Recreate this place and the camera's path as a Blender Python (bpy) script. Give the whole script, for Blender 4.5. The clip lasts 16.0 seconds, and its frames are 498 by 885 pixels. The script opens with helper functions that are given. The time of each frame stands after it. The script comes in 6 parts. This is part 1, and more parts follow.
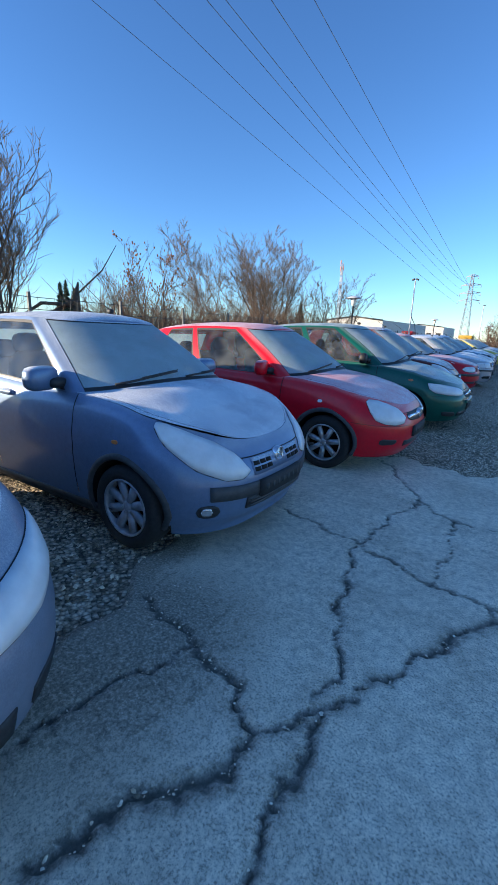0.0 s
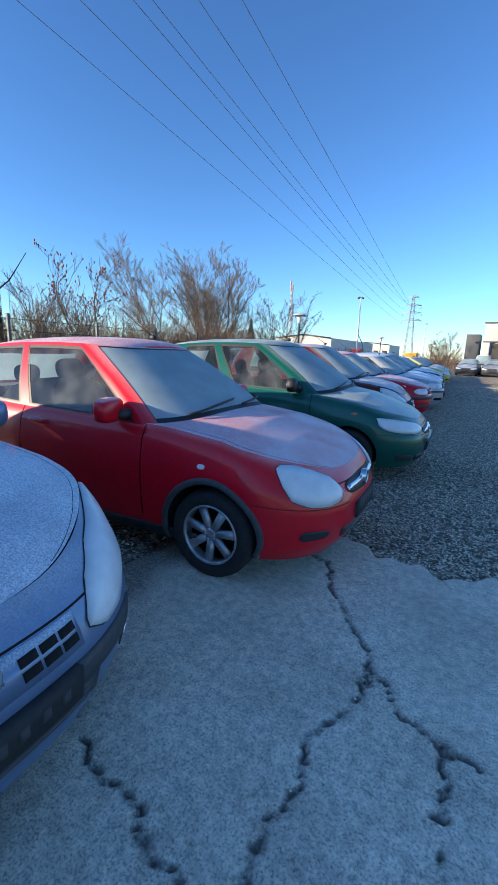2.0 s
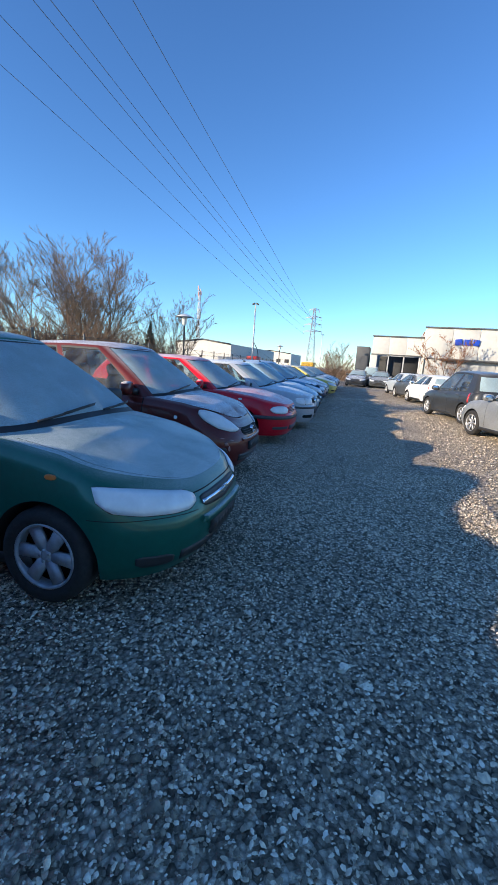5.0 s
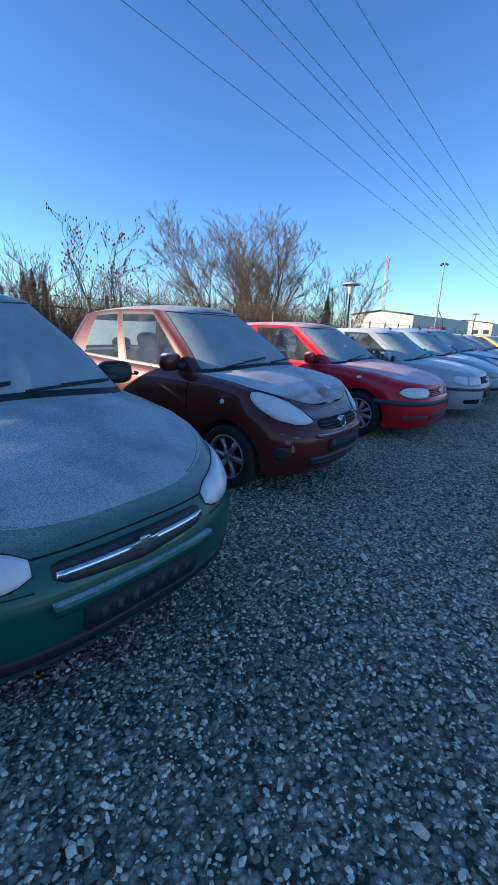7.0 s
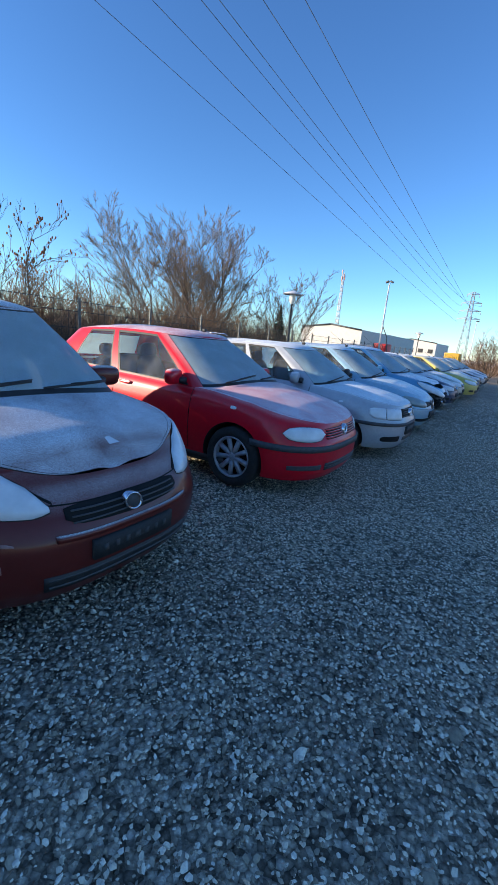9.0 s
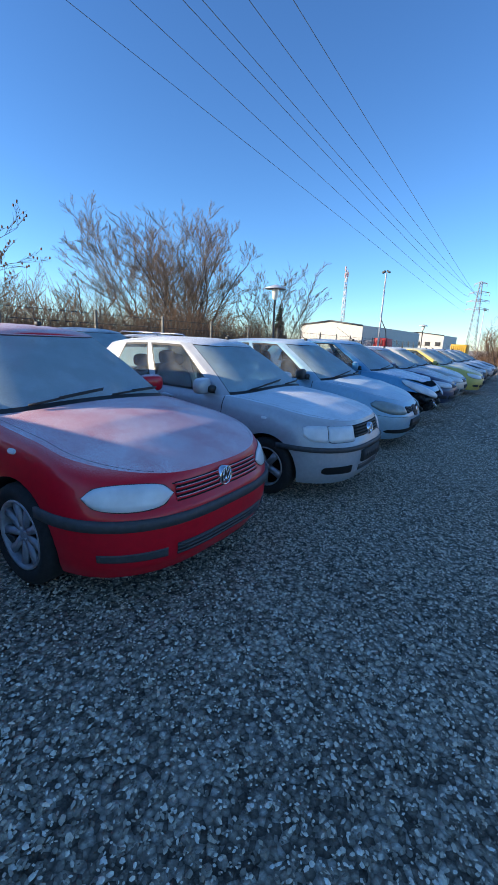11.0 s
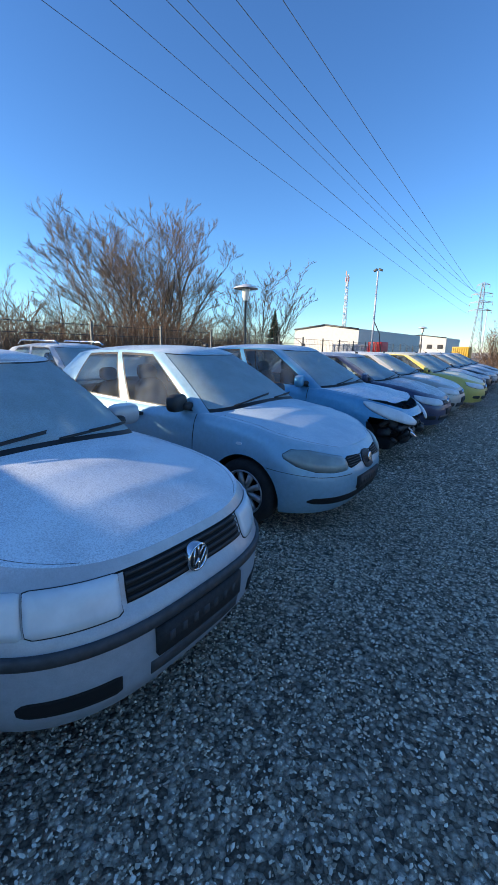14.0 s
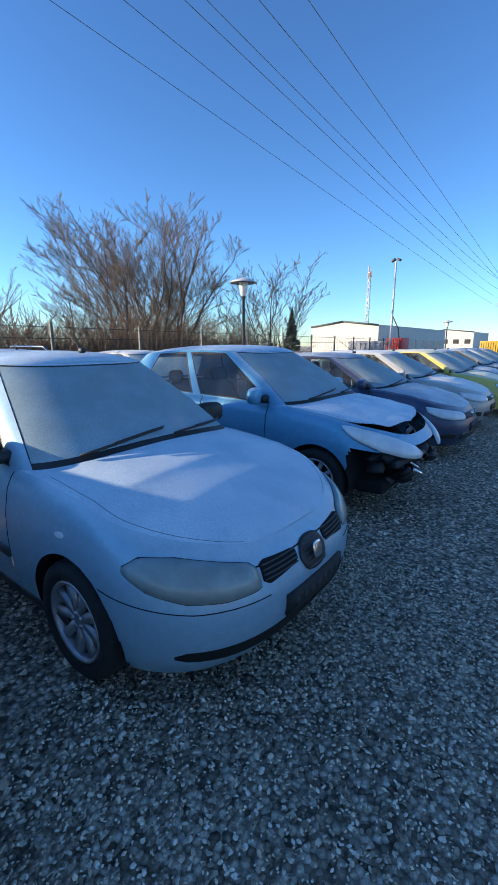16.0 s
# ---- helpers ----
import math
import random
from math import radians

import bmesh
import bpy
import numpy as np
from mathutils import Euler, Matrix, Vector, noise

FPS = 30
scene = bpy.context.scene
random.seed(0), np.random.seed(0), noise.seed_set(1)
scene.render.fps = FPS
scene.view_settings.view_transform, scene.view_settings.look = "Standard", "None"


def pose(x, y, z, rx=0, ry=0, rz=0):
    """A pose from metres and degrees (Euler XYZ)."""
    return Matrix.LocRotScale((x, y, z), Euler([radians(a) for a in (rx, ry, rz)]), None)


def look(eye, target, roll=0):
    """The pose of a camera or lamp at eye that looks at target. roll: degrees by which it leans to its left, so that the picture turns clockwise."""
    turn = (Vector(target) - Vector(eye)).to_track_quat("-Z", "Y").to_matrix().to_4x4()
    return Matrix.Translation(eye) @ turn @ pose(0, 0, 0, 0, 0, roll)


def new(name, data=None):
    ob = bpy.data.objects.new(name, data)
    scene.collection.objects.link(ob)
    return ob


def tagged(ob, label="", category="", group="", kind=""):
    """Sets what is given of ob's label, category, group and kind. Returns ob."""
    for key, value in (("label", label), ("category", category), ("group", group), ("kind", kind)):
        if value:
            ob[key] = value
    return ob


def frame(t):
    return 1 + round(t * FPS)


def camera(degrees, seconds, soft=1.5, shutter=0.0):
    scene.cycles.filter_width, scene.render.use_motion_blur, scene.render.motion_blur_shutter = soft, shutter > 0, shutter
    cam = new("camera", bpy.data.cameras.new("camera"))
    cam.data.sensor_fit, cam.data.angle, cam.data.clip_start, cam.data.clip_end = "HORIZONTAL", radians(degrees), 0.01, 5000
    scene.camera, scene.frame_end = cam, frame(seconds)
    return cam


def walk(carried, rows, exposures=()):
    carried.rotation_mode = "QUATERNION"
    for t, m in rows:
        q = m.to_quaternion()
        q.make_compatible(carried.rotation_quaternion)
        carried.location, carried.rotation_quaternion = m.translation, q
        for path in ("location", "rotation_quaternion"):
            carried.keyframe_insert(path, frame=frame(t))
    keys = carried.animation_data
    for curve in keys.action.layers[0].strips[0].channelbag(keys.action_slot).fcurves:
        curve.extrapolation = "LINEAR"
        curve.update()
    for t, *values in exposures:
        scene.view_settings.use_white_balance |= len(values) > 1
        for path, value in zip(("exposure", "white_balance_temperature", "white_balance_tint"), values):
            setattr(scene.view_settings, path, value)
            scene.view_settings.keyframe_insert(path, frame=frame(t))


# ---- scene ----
cam = camera(62.1, 16.0, 1.0)
PATH = [
    (0, (0.378, -0.566, 1.34), (-0.775, 0.987, 0.831), 1.9),
    (0.5, (0.246, -0.133, 1.382), (-0.856, 1.461, 0.89), 2.2),
    (1, (0.178, 0.353, 1.428), (-0.894, 1.976, 0.965), 1.9),
    (1.5, (0.021, 0.82, 1.424), (-1.021, 2.47, 0.984), 1.8),
    (2, (-0.086, 1.294, 1.376), (-1.081, 2.977, 0.953), 1.7),
    (2.5, (-0.099, 1.763, 1.441), (-1.012, 3.498, 1.041), 1.3),
    (3, (-0.082, 2.227, 1.467), (-0.864, 4.029, 1.091), 1.1),
    (3.5, (0.055, 2.7, 1.427), (-0.619, 4.546, 1.059), 1.3),
    (4, (0.116, 3.116, 1.464), (-0.551, 4.968, 1.11), 2.4),
    (4.5, (0.103, 3.572, 1.483), (-0.522, 5.437, 1.118), 3.6),
    (4.7, (0.159, 3.77, 1.448), (-0.437, 5.642, 1.074), 3.8),
    (6.8, (0.594, 5.694, 1.400), (-0.617, 7.208, 0.909), 2.4),
    (7, (0.505, 5.876, 1.361), (-0.798, 7.298, 0.832), 2.0),
    (7.5, (0.386, 6.299, 1.415), (-0.978, 7.644, 0.839), 2.6),
    (8, (0.384, 6.841, 1.431), (-0.939, 8.241, 0.897), 3.6),
    (8.5, (0.293, 7.344, 1.399), (-0.930, 8.843, 0.894), 5.3),
    (9, (0.288, 7.853, 1.460), (-0.854, 9.421, 0.973), 5.6),
    (9.2, (0.322, 8.092, 1.465), (-0.803, 9.669, 0.970), 5.4),
    (11.3, (0.084, 10.331, 1.446), (-1.105, 11.866, 0.97), 2.4),
    (11.5, (0.021, 10.535, 1.459), (-1.165, 12.08, 1.004), 2.5),
    (12, (-0.035, 10.981, 1.464), (-1.198, 12.556, 1.055), 2.6),
    (12.5, (-0.048, 11.458, 1.511), (-1.195, 13.046, 1.111), 1.9),
    (13, (-0.159, 11.937, 1.491), (-1.301, 13.525, 1.071), 1.4),
    (13.5, (-0.183, 12.436, 1.448), (-1.353, 13.996, 1.003), 1.2),
    (14, (-0.237, 12.881, 1.499), (-1.451, 14.405, 1.048), 1.4),
    (14.5, (-0.367, 13.349, 1.499), (-1.634, 14.833, 1.06), 1.6),
    (15, (-0.492, 13.862, 1.483), (-1.806, 15.306, 1.05), 1.6),
    (15.5, (-0.607, 14.292, 1.496), (-1.932, 15.723, 1.057), 1.4),
    (16, (-0.635, 14.753, 1.53), (-1.934, 16.204, 1.076), 0.0),
]
walk(cam, [(t, look(eye, target, roll)) for t, eye, target, roll in PATH], exposures=[(0.0, 1.42, 6680, 9), (16.0, 1.42, 6680, 9)])

# ---------------- world, sun ----------------
world = bpy.data.worlds.new("world")
scene.world = world
world.use_nodes = True
SUN_EL, SUN_AZ = 14.5, 225.0      # degrees: elevation, heading of the sun counted from +x towards +y
wn = world.node_tree
sky = wn.nodes.new("ShaderNodeTexSky")
sky.sky_type, sky.sun_disc = "NISHITA", False
sky.sun_elevation, sky.sun_rotation = radians(SUN_EL), radians(90 - SUN_AZ)
sky.air_density, sky.dust_density, sky.ozone_density = 1.0, 0.05, 6.0
deep = wn.nodes.new("ShaderNodeGamma")      # a dry winter sky: deeper overhead
deep.inputs["Gamma"].default_value = 1.14
wn.links.new(sky.outputs[0], deep.inputs[0])
wn.links.new(deep.outputs[0], wn.nodes["Background"].inputs[0])
wn.nodes["Background"].inputs[1].default_value = 0.091
sun = new("sun", bpy.data.lights.new("sun", "SUN"))
sun.data.energy, sun.data.angle, sun.data.color = 3.5, radians(0.6), (1.0, 0.84, 0.64)
sd = Vector((math.cos(radians(SUN_AZ)) * math.cos(radians(SUN_EL)), math.sin(radians(SUN_AZ)) * math.cos(radians(SUN_EL)), math.sin(radians(SUN_EL))))
sun.matrix_world = look(sd * 60, (0, 0, 0))


# ---------------- materials ----------------
def mat(name):
    m = bpy.data.materials.new(name)
    m.use_nodes = True
    return m, m.node_tree, m.node_tree.nodes["Principled BSDF"]


def node(t, kind, **ins):
    n = t.nodes.new("ShaderNode" + kind)
    for k, v in ins.items():
        n.inputs[k.replace("_", " ")].default_value = v
    return n


def math_node(t, op, a, b=None, clamp=False):
    n = t.nodes.new("ShaderNodeMath")
    n.operation, n.use_clamp = op, clamp
    for i, v in enumerate((a, b)):
        if v is None:
            continue
        if isinstance(v, (int, float)):
            n.inputs[i].default_value = v
        else:
            t.links.new(v, n.inputs[i])
    return n.outputs[0]


def ramp(t, fac, stops):
    n = t.nodes.new("ShaderNodeValToRGB")
    els = n.color_ramp.elements
    while len(els) < len(stops):
        els.new(0.5)
    for e, (p, c) in zip(els, stops):
        e.position, e.color = p, (*c, 1) if len(c) == 3 else c
    t.links.new(fac, n.inputs[0])
    return n.outputs[0]


def grey(v):
    return (v, v, v)


def mix_rgb(t, fac, a, b, blend="MIX"):
    n = t.nodes.new("ShaderNodeMix")
    n.data_type, n.blend_type = "RGBA", blend
    for sock, v in ((n.inputs[0], fac), (n.inputs[6], a), (n.inputs[7], b)):
        if isinstance(v, (int, float)):
            sock.default_value = v
        elif isinstance(v, tuple):
            sock.default_value = (*v, 1)
        else:
            t.links.new(v, sock)
    return n.outputs[2]


def noise_tex(t, scale, detail=3.0, rough=0.55, coords="Object"):
    tc = t.nodes.new("ShaderNodeTexCoord")
    n = node(t, "TexNoise", Scale=scale, Detail=detail, Roughness=rough)
    t.links.new(tc.outputs[coords], n.inputs["Vector"])
    return n.outputs[0]


def bump(t, bsdf, height, strength, distance=0.01):
    n = node(t, "Bump", Strength=strength, Distance=distance)
    t.links.new(height, n.inputs["Height"])
    t.links.new(n.outputs[0], bsdf.inputs["Normal"])


def plain(name, colour, rough=0.6, metal=0.0, var=0.25, scale=14.0, bumped=0.15, coat=0.0):
    m, t, b = mat(name)
    n = noise_tex(t, scale, 5)
    dark = tuple(c * (1 - var) for c in colour)
    lite = tuple(min(1, c * (1 + var)) for c in colour)
    t.links.new(ramp(t, n, ((0.3, dark), (0.7, lite))), b.inputs["Base Color"])
    b.inputs["Roughness"].default_value, b.inputs["Metallic"].default_value = rough, metal
    b.inputs["Coat Weight"].default_value = coat
    if bumped:
        bump(t, b, noise_tex(t, scale * 9, 3), bumped, 0.003)
    return m


def paint(name, colour, top=0.8, side=0.1, metal=0.0, frost=(0.8, 0.85, 0.88)):
    """Car paint under hoar frost: thick on what faces up, thin on the flanks, with grains and thawed patches."""
    m, t, b = mat(name)
    geo = t.nodes.new("ShaderNodeNewGeometry")
    sep = t.nodes.new("ShaderNodeSeparateXYZ")
    t.links.new(geo.outputs["Normal"], sep.inputs[0])
    up = t.nodes.new("ShaderNodeMapRange")
    up.interpolation_type = "SMOOTHSTEP"
    for k, v in (("From Min", 0.5), ("From Max", 0.94), ("To Min", side), ("To Max", top)):
        up.inputs[k].default_value = v
    t.links.new(sep.outputs[2], up.inputs["Value"])
    big = noise_tex(t, 3.2, 4)
    fine = noise_tex(t, 160.0, 3, 0.8)
    patch = math_node(t, "MULTIPLY", ramp(t, big, ((0.3, grey(0.62)), (0.6, grey(1.05)))), up.outputs[0])
    grain = math_node(t, "MULTIPLY", patch, ramp(t, fine, ((0.38, grey(0.5)), (0.62, grey(1.35)))), True)
    n2 = noise_tex(t, 26.0, 4)
    base = ramp(t, n2, ((0.3, tuple(c * 0.86 for c in colour)), (0.7, colour)))
    t.links.new(mix_rgb(t, grain, base, frost), b.inputs["Base Color"])
    t.links.new(ramp(t, grain, ((0.0, grey(0.34)), (0.5, grey(0.75)))), b.inputs["Roughness"])
    t.links.new(math_node(t, "MULTIPLY", math_node(t, "SUBTRACT", 1.0, grain), metal), b.inputs["Metallic"])
    t.links.new(math_node(t, "MULTIPLY", math_node(t, "SUBTRACT", 1.0, grain, True), 0.4), b.inputs["Coat Weight"])
    b.inputs["Coat Roughness"].default_value = 0.06
    b.inputs["Specular IOR Level"].default_value = 0.22
    nb = node(t, "Bump", Distance=0.002)
    t.links.new(fine, nb.inputs["Height"])
    t.links.new(math_node(t, "MULTIPLY", grain, 0.55), nb.inputs["Strength"])
    t.links.new(nb.outputs[0], b.inputs["Normal"])
    return m


def iced_glass(name, low, high, tint=(0.62, 0.68, 0.74)):
    """Thin glass with ice on it; low and high: how much of it is iced in the thawed and in the thick patches."""
    m, t, b = mat(name)
    out = t.nodes["Material Output"]
    n1, n2 = noise_tex(t, 5.0, 4), noise_tex(t, 150.0, 3)
    f = ramp(t, n1, ((0.42, grey(low)), (0.7, grey(high))))
    f = math_node(t, "MULTIPLY", f, ramp(t, n2, ((0.3, grey(0.8)), (0.6, grey(1.1)))), True)
    clear, gloss, mixed = t.nodes.new("ShaderNodeBsdfTransparent"), t.nodes.new("ShaderNodeBsdfGlossy"), t.nodes.new("ShaderNodeMixShader")
    clear.inputs[0].default_value = (0.74, 0.82, 0.79, 1)
    gloss.inputs["Roughness"].default_value = 0.04
    fr = node(t, "Fresnel", IOR=1.5)
    t.links.new(fr.outputs[0], mixed.inputs[0])
    t.links.new(clear.outputs[0], mixed.inputs[1])
    t.links.new(gloss.outputs[0], mixed.inputs[2])
    dif, tra, ice = t.nodes.new("ShaderNodeBsdfDiffuse"), t.nodes.new("ShaderNodeBsdfTranslucent"), t.nodes.new("ShaderNodeMixShader")
    dif.inputs[0].default_value = tra.inputs[0].default_value = (*tint, 1)
    ice.inputs[0].default_value = 0.42
    t.links.new(dif.outputs[0], ice.inputs[1])
    t.links.new(tra.outputs[0], ice.inputs[2])
    last = t.nodes.new("ShaderNodeMixShader")
    t.links.new(f, last.inputs[0])
    t.links.new(mixed.outputs[0], last.inputs[1])
    t.links.new(ice.outputs[0], last.inputs[2])
    t.links.new(last.outputs[0], out.inputs[0])
    return m


M = {}
M["black"] = plain("black plastic", (0.018, 0.019, 0.021), 0.55, var=0.3)
M["trim"] = plain("greyed plastic", (0.05, 0.053, 0.058), 0.6, var=0.25, scale=30)
# near-black for seams, openings and undersides: the shade in them is painted
M["gap"] = plain("gap shade black", (0.004, 0.004, 0.004), 0.9, var=0.1, bumped=0)
M["tyre"] = plain("tyre rubber", (0.016, 0.016, 0.017), 0.85, var=0.35, scale=40, bumped=0.3)
M["alloy"] = plain("dirty alloy", (0.42, 0.43, 0.45), 0.42, 0.7, var=0.25, scale=18)
M["cover"] = plain("silver wheel cover", (0.33, 0.35, 0.39), 0.5, 0.35, var=0.25, scale=18)
M["chrome"] = plain("chrome", (0.72, 0.73, 0.75), 0.16, 1.0, var=0.1, bumped=0.02)
M["plate"] = plain("bare plate holder", (0.014, 0.015, 0.017), 0.7, var=0.4, scale=60)
M["mark"] = plain("dull plate marking", (0.05, 0.052, 0.055), 0.8, var=0.3)
M["lamp"] = plain("iced headlight", (0.66, 0.69, 0.71), 0.3, 0.0, var=0.12, scale=9, bumped=0.1, coat=0.3)
M["lampgrey"] = plain("clouded headlight", (0.24, 0.29, 0.28), 0.3, 0.0, var=0.2, scale=9, bumped=0.1, coat=0.5)
M["reflector"] = plain("lamp reflector", (0.55, 0.56, 0.58), 0.25, 0.7, var=0.2, bumped=0)
M["orange"] = plain("orange lens", (0.55, 0.16, 0.03), 0.3, coat=0.5)
M["redlens"] = plain("red lens", (0.42, 0.01, 0.012), 0.3, coat=0.6)
M["seat"] = plain("dark seat cloth", (0.035, 0.037, 0.042), 0.9, var=0.3, scale=60)
M["cabin"] = plain("dark cabin lining", (0.03, 0.031, 0.034), 0.8)
M["screen"] = iced_glass("iced windscreen", 0.8, 0.93, (0.5, 0.66, 0.72))
M["side"] = iced_glass("half iced side glass", 0.03, 0.2, (0.68, 0.73, 0.72))
M["mirrorglass"] = plain("mirror glass", (0.6, 0.62, 0.65), 0.05, 1.0, var=0.05, bumped=0)
M["scuff"] = plain("scraped primer", (0.3, 0.16, 0.15), 0.6, var=0.5, scale=40)
M["badge"] = plain("grey badge", (0.5, 0.52, 0.55), 0.3, 0.8, var=0.1, bumped=0)


# ---------------- mesh helpers ----------------
def mesh_of(name, verts, faces, normals=None, smooth=True):
    me = bpy.data.meshes.new(name)
    me.from_pydata([tuple(map(float, v)) for v in verts], [], [tuple(map(int, f)) for f in faces])
    if smooth:
        me.polygons.foreach_set("use_smooth", [True] * len(me.polygons))
    me.update()
    if normals is not None:
        me.normals_split_custom_set_from_vertices([tuple(map(float, n)) for n in normals])
    return me


def solid(name, geo, material, parent=None, label="", smooth=True, normals=None):
    me = mesh_of(name, geo[0], geo[1], normals, smooth)
    if material:
        me.materials.append(material)
    ob = new(name, me)
    ob.parent = parent
    if label:
        ob["label"] = label
    return ob


def join(*geos):
    vs, fs, k = [], [], 0
    for v, f in geos:
        vs += [tuple(p) for p in v]
        fs += [tuple(i + k for i in q) for q in f]
        k += len(v)
    return vs, fs


def moved(geo, m):
    return [tuple(m @ Vector(p)) for p in geo[0]], geo[1]


def box(cx, cy, cz, sx, sy, sz, bev=0.0, seg=2):
    bm = bmesh.new()
    bmesh.ops.create_cube(bm, size=1, matrix=Matrix.Translation((cx, cy, cz)) @ Matrix.Diagonal((sx, sy, sz, 1)))
    if bev:
        bmesh.ops.bevel(bm, geom=bm.edges[:], offset=bev, segments=seg, affect="EDGES", profile=0.6)
    bm.verts.index_update()
    r = [tuple(v.co) for v in bm.verts], [tuple(v.index for v in f.verts) for f in bm.faces]
    bm.free()
    return r


def tube(pts, radii, n=6, cap=True):
    vs, fs = [], []
    pts = [Vector(p) for p in pts]
    if isinstance(radii, (int, float)):
        radii = [radii] * len(pts)
    up = Vector((0.13, 0.31, 0.94)).normalized()
    for i, p in enumerate(pts):
        d = (pts[min(i + 1, len(pts) - 1)] - pts[max(i - 1, 0)]).normalized()
        a = d.cross(up)
        a = (a if a.length > 1e-3 else d.cross(Vector((1, 0, 0)))).normalized()
        b = d.cross(a)
        for k in range(n):
            w = 2 * math.pi * k / n
            vs.append(tuple(p + (a * math.cos(w) + b * math.sin(w)) * radii[i]))
    for i in range(len(pts) - 1):
        for k in range(n):
            k2 = (k + 1) % n
            fs.append((i * n + k, i * n + k2, (i + 1) * n + k2, (i + 1) * n + k))
    if cap:
        fs.append(tuple(range(n))[::-1])
        fs.append(tuple((len(pts) - 1) * n + k for k in range(n)))
    return vs, fs


def lathe(profile, n=32):
    """Turns (radius, y) points round the y axis."""
    vs = [(r * math.cos(2 * math.pi * k / n), y, r * math.sin(2 * math.pi * k / n)) for r, y in profile for k in range(n)]
    fs = [(i * n + k, i * n + (k + 1) % n, (i + 1) * n + (k + 1) % n, (i + 1) * n + k) for i in range(len(profile) - 1) for k in range(n)]
    return vs, fs


def grid_faces(nu, nv):
    return [(i * nv + j, (i + 1) * nv + j, (i + 1) * nv + j + 1, i * nv + j + 1) for i in range(nu - 1) for j in range(nv - 1)]


def lump(a, b, c, e=0.7, nu=14, nv=8):
    """A rounded block of half sizes a, b, c."""
    def pw(v, k):
        return math.copysign(abs(v) ** k, v)
    vs = []
    for j in range(nv + 1):
        ph = -math.pi / 2 + math.pi * j / nv
        for i in range(nu):
            th = 2 * math.pi * i / nu
            vs.append((a * pw(math.cos(ph), e) * pw(math.cos(th), e), b * pw(math.cos(ph), e) * pw(math.sin(th), e), c * pw(math.sin(ph), e)))
    fs = [(j * nu + i, j * nu + (i + 1) % nu, (j + 1) * nu + (i + 1) % nu, (j + 1) * nu + i) for j in range(nv) for i in range(nu)]
    return vs, fs


# ---------------- the cars ----------------
def curve(pts):
    xs, ys = np.array([p[0] for p in pts], float), np.array([p[1] for p in pts], float)
    fine = np.linspace(xs[0], xs[-1], 200)
    v = np.interp(fine, xs, ys)
    k = np.hanning(17)
    k /= k.sum()
    pad = np.concatenate([2 * v[0] - v[8:0:-1], v, 2 * v[-1] - v[-2:-10:-1]])
    v = np.convolve(pad, k, "valid")
    return lambda x: np.interp(x, fine, v)


BASE = dict(L=3.8, W=0.82, zb=0.175, hub=0.285, arch=0.325, sf=0.76, wb=2.45, rf=0.54, pf=3.1, qf=2.0, rr=0.42,
            nose=((0.18, 0.10), (0.26, 0.03), (0.38, 0.0), (0.49, 0.0), (0.54, 0.02), (0.6, 0.05), (0.66, 0.095), (0.72, 0.15), (0.8, 0.2)),
            hood=((0, 0.68), (0.12, 0.745), (0.35, 0.83), (0.7, 0.91), (1.1, 0.975), (1.6, 1.0)),
            ring=((0, 0.68), (0.05, 0.715), (0.12, 0.745), (0.35, 0.80), (0.7, 0.855), (1.1, 0.905), (1.6, 0.92), (2.6, 0.95), (3.6, 1.0), (4.5, 1.0)),
            sect=((0, 0.93), (0.1, 0.962), (0.3, 0.99), (0.5, 1.0), (0.7, 0.995), (0.88, 0.965), (0.96, 0.93), (1, 0.90)),
            ws0=0.98, ws1=1.78, rs0=3.73, rs1=3.45, roof=1.38, crown=0.06, gw1=0.545, rg=0.37, pg=3.2, qg=2.2,
            doors=(1.22, 2.32), panes=((0.006, 0.43), (0.5, 0.86)), detail=1)


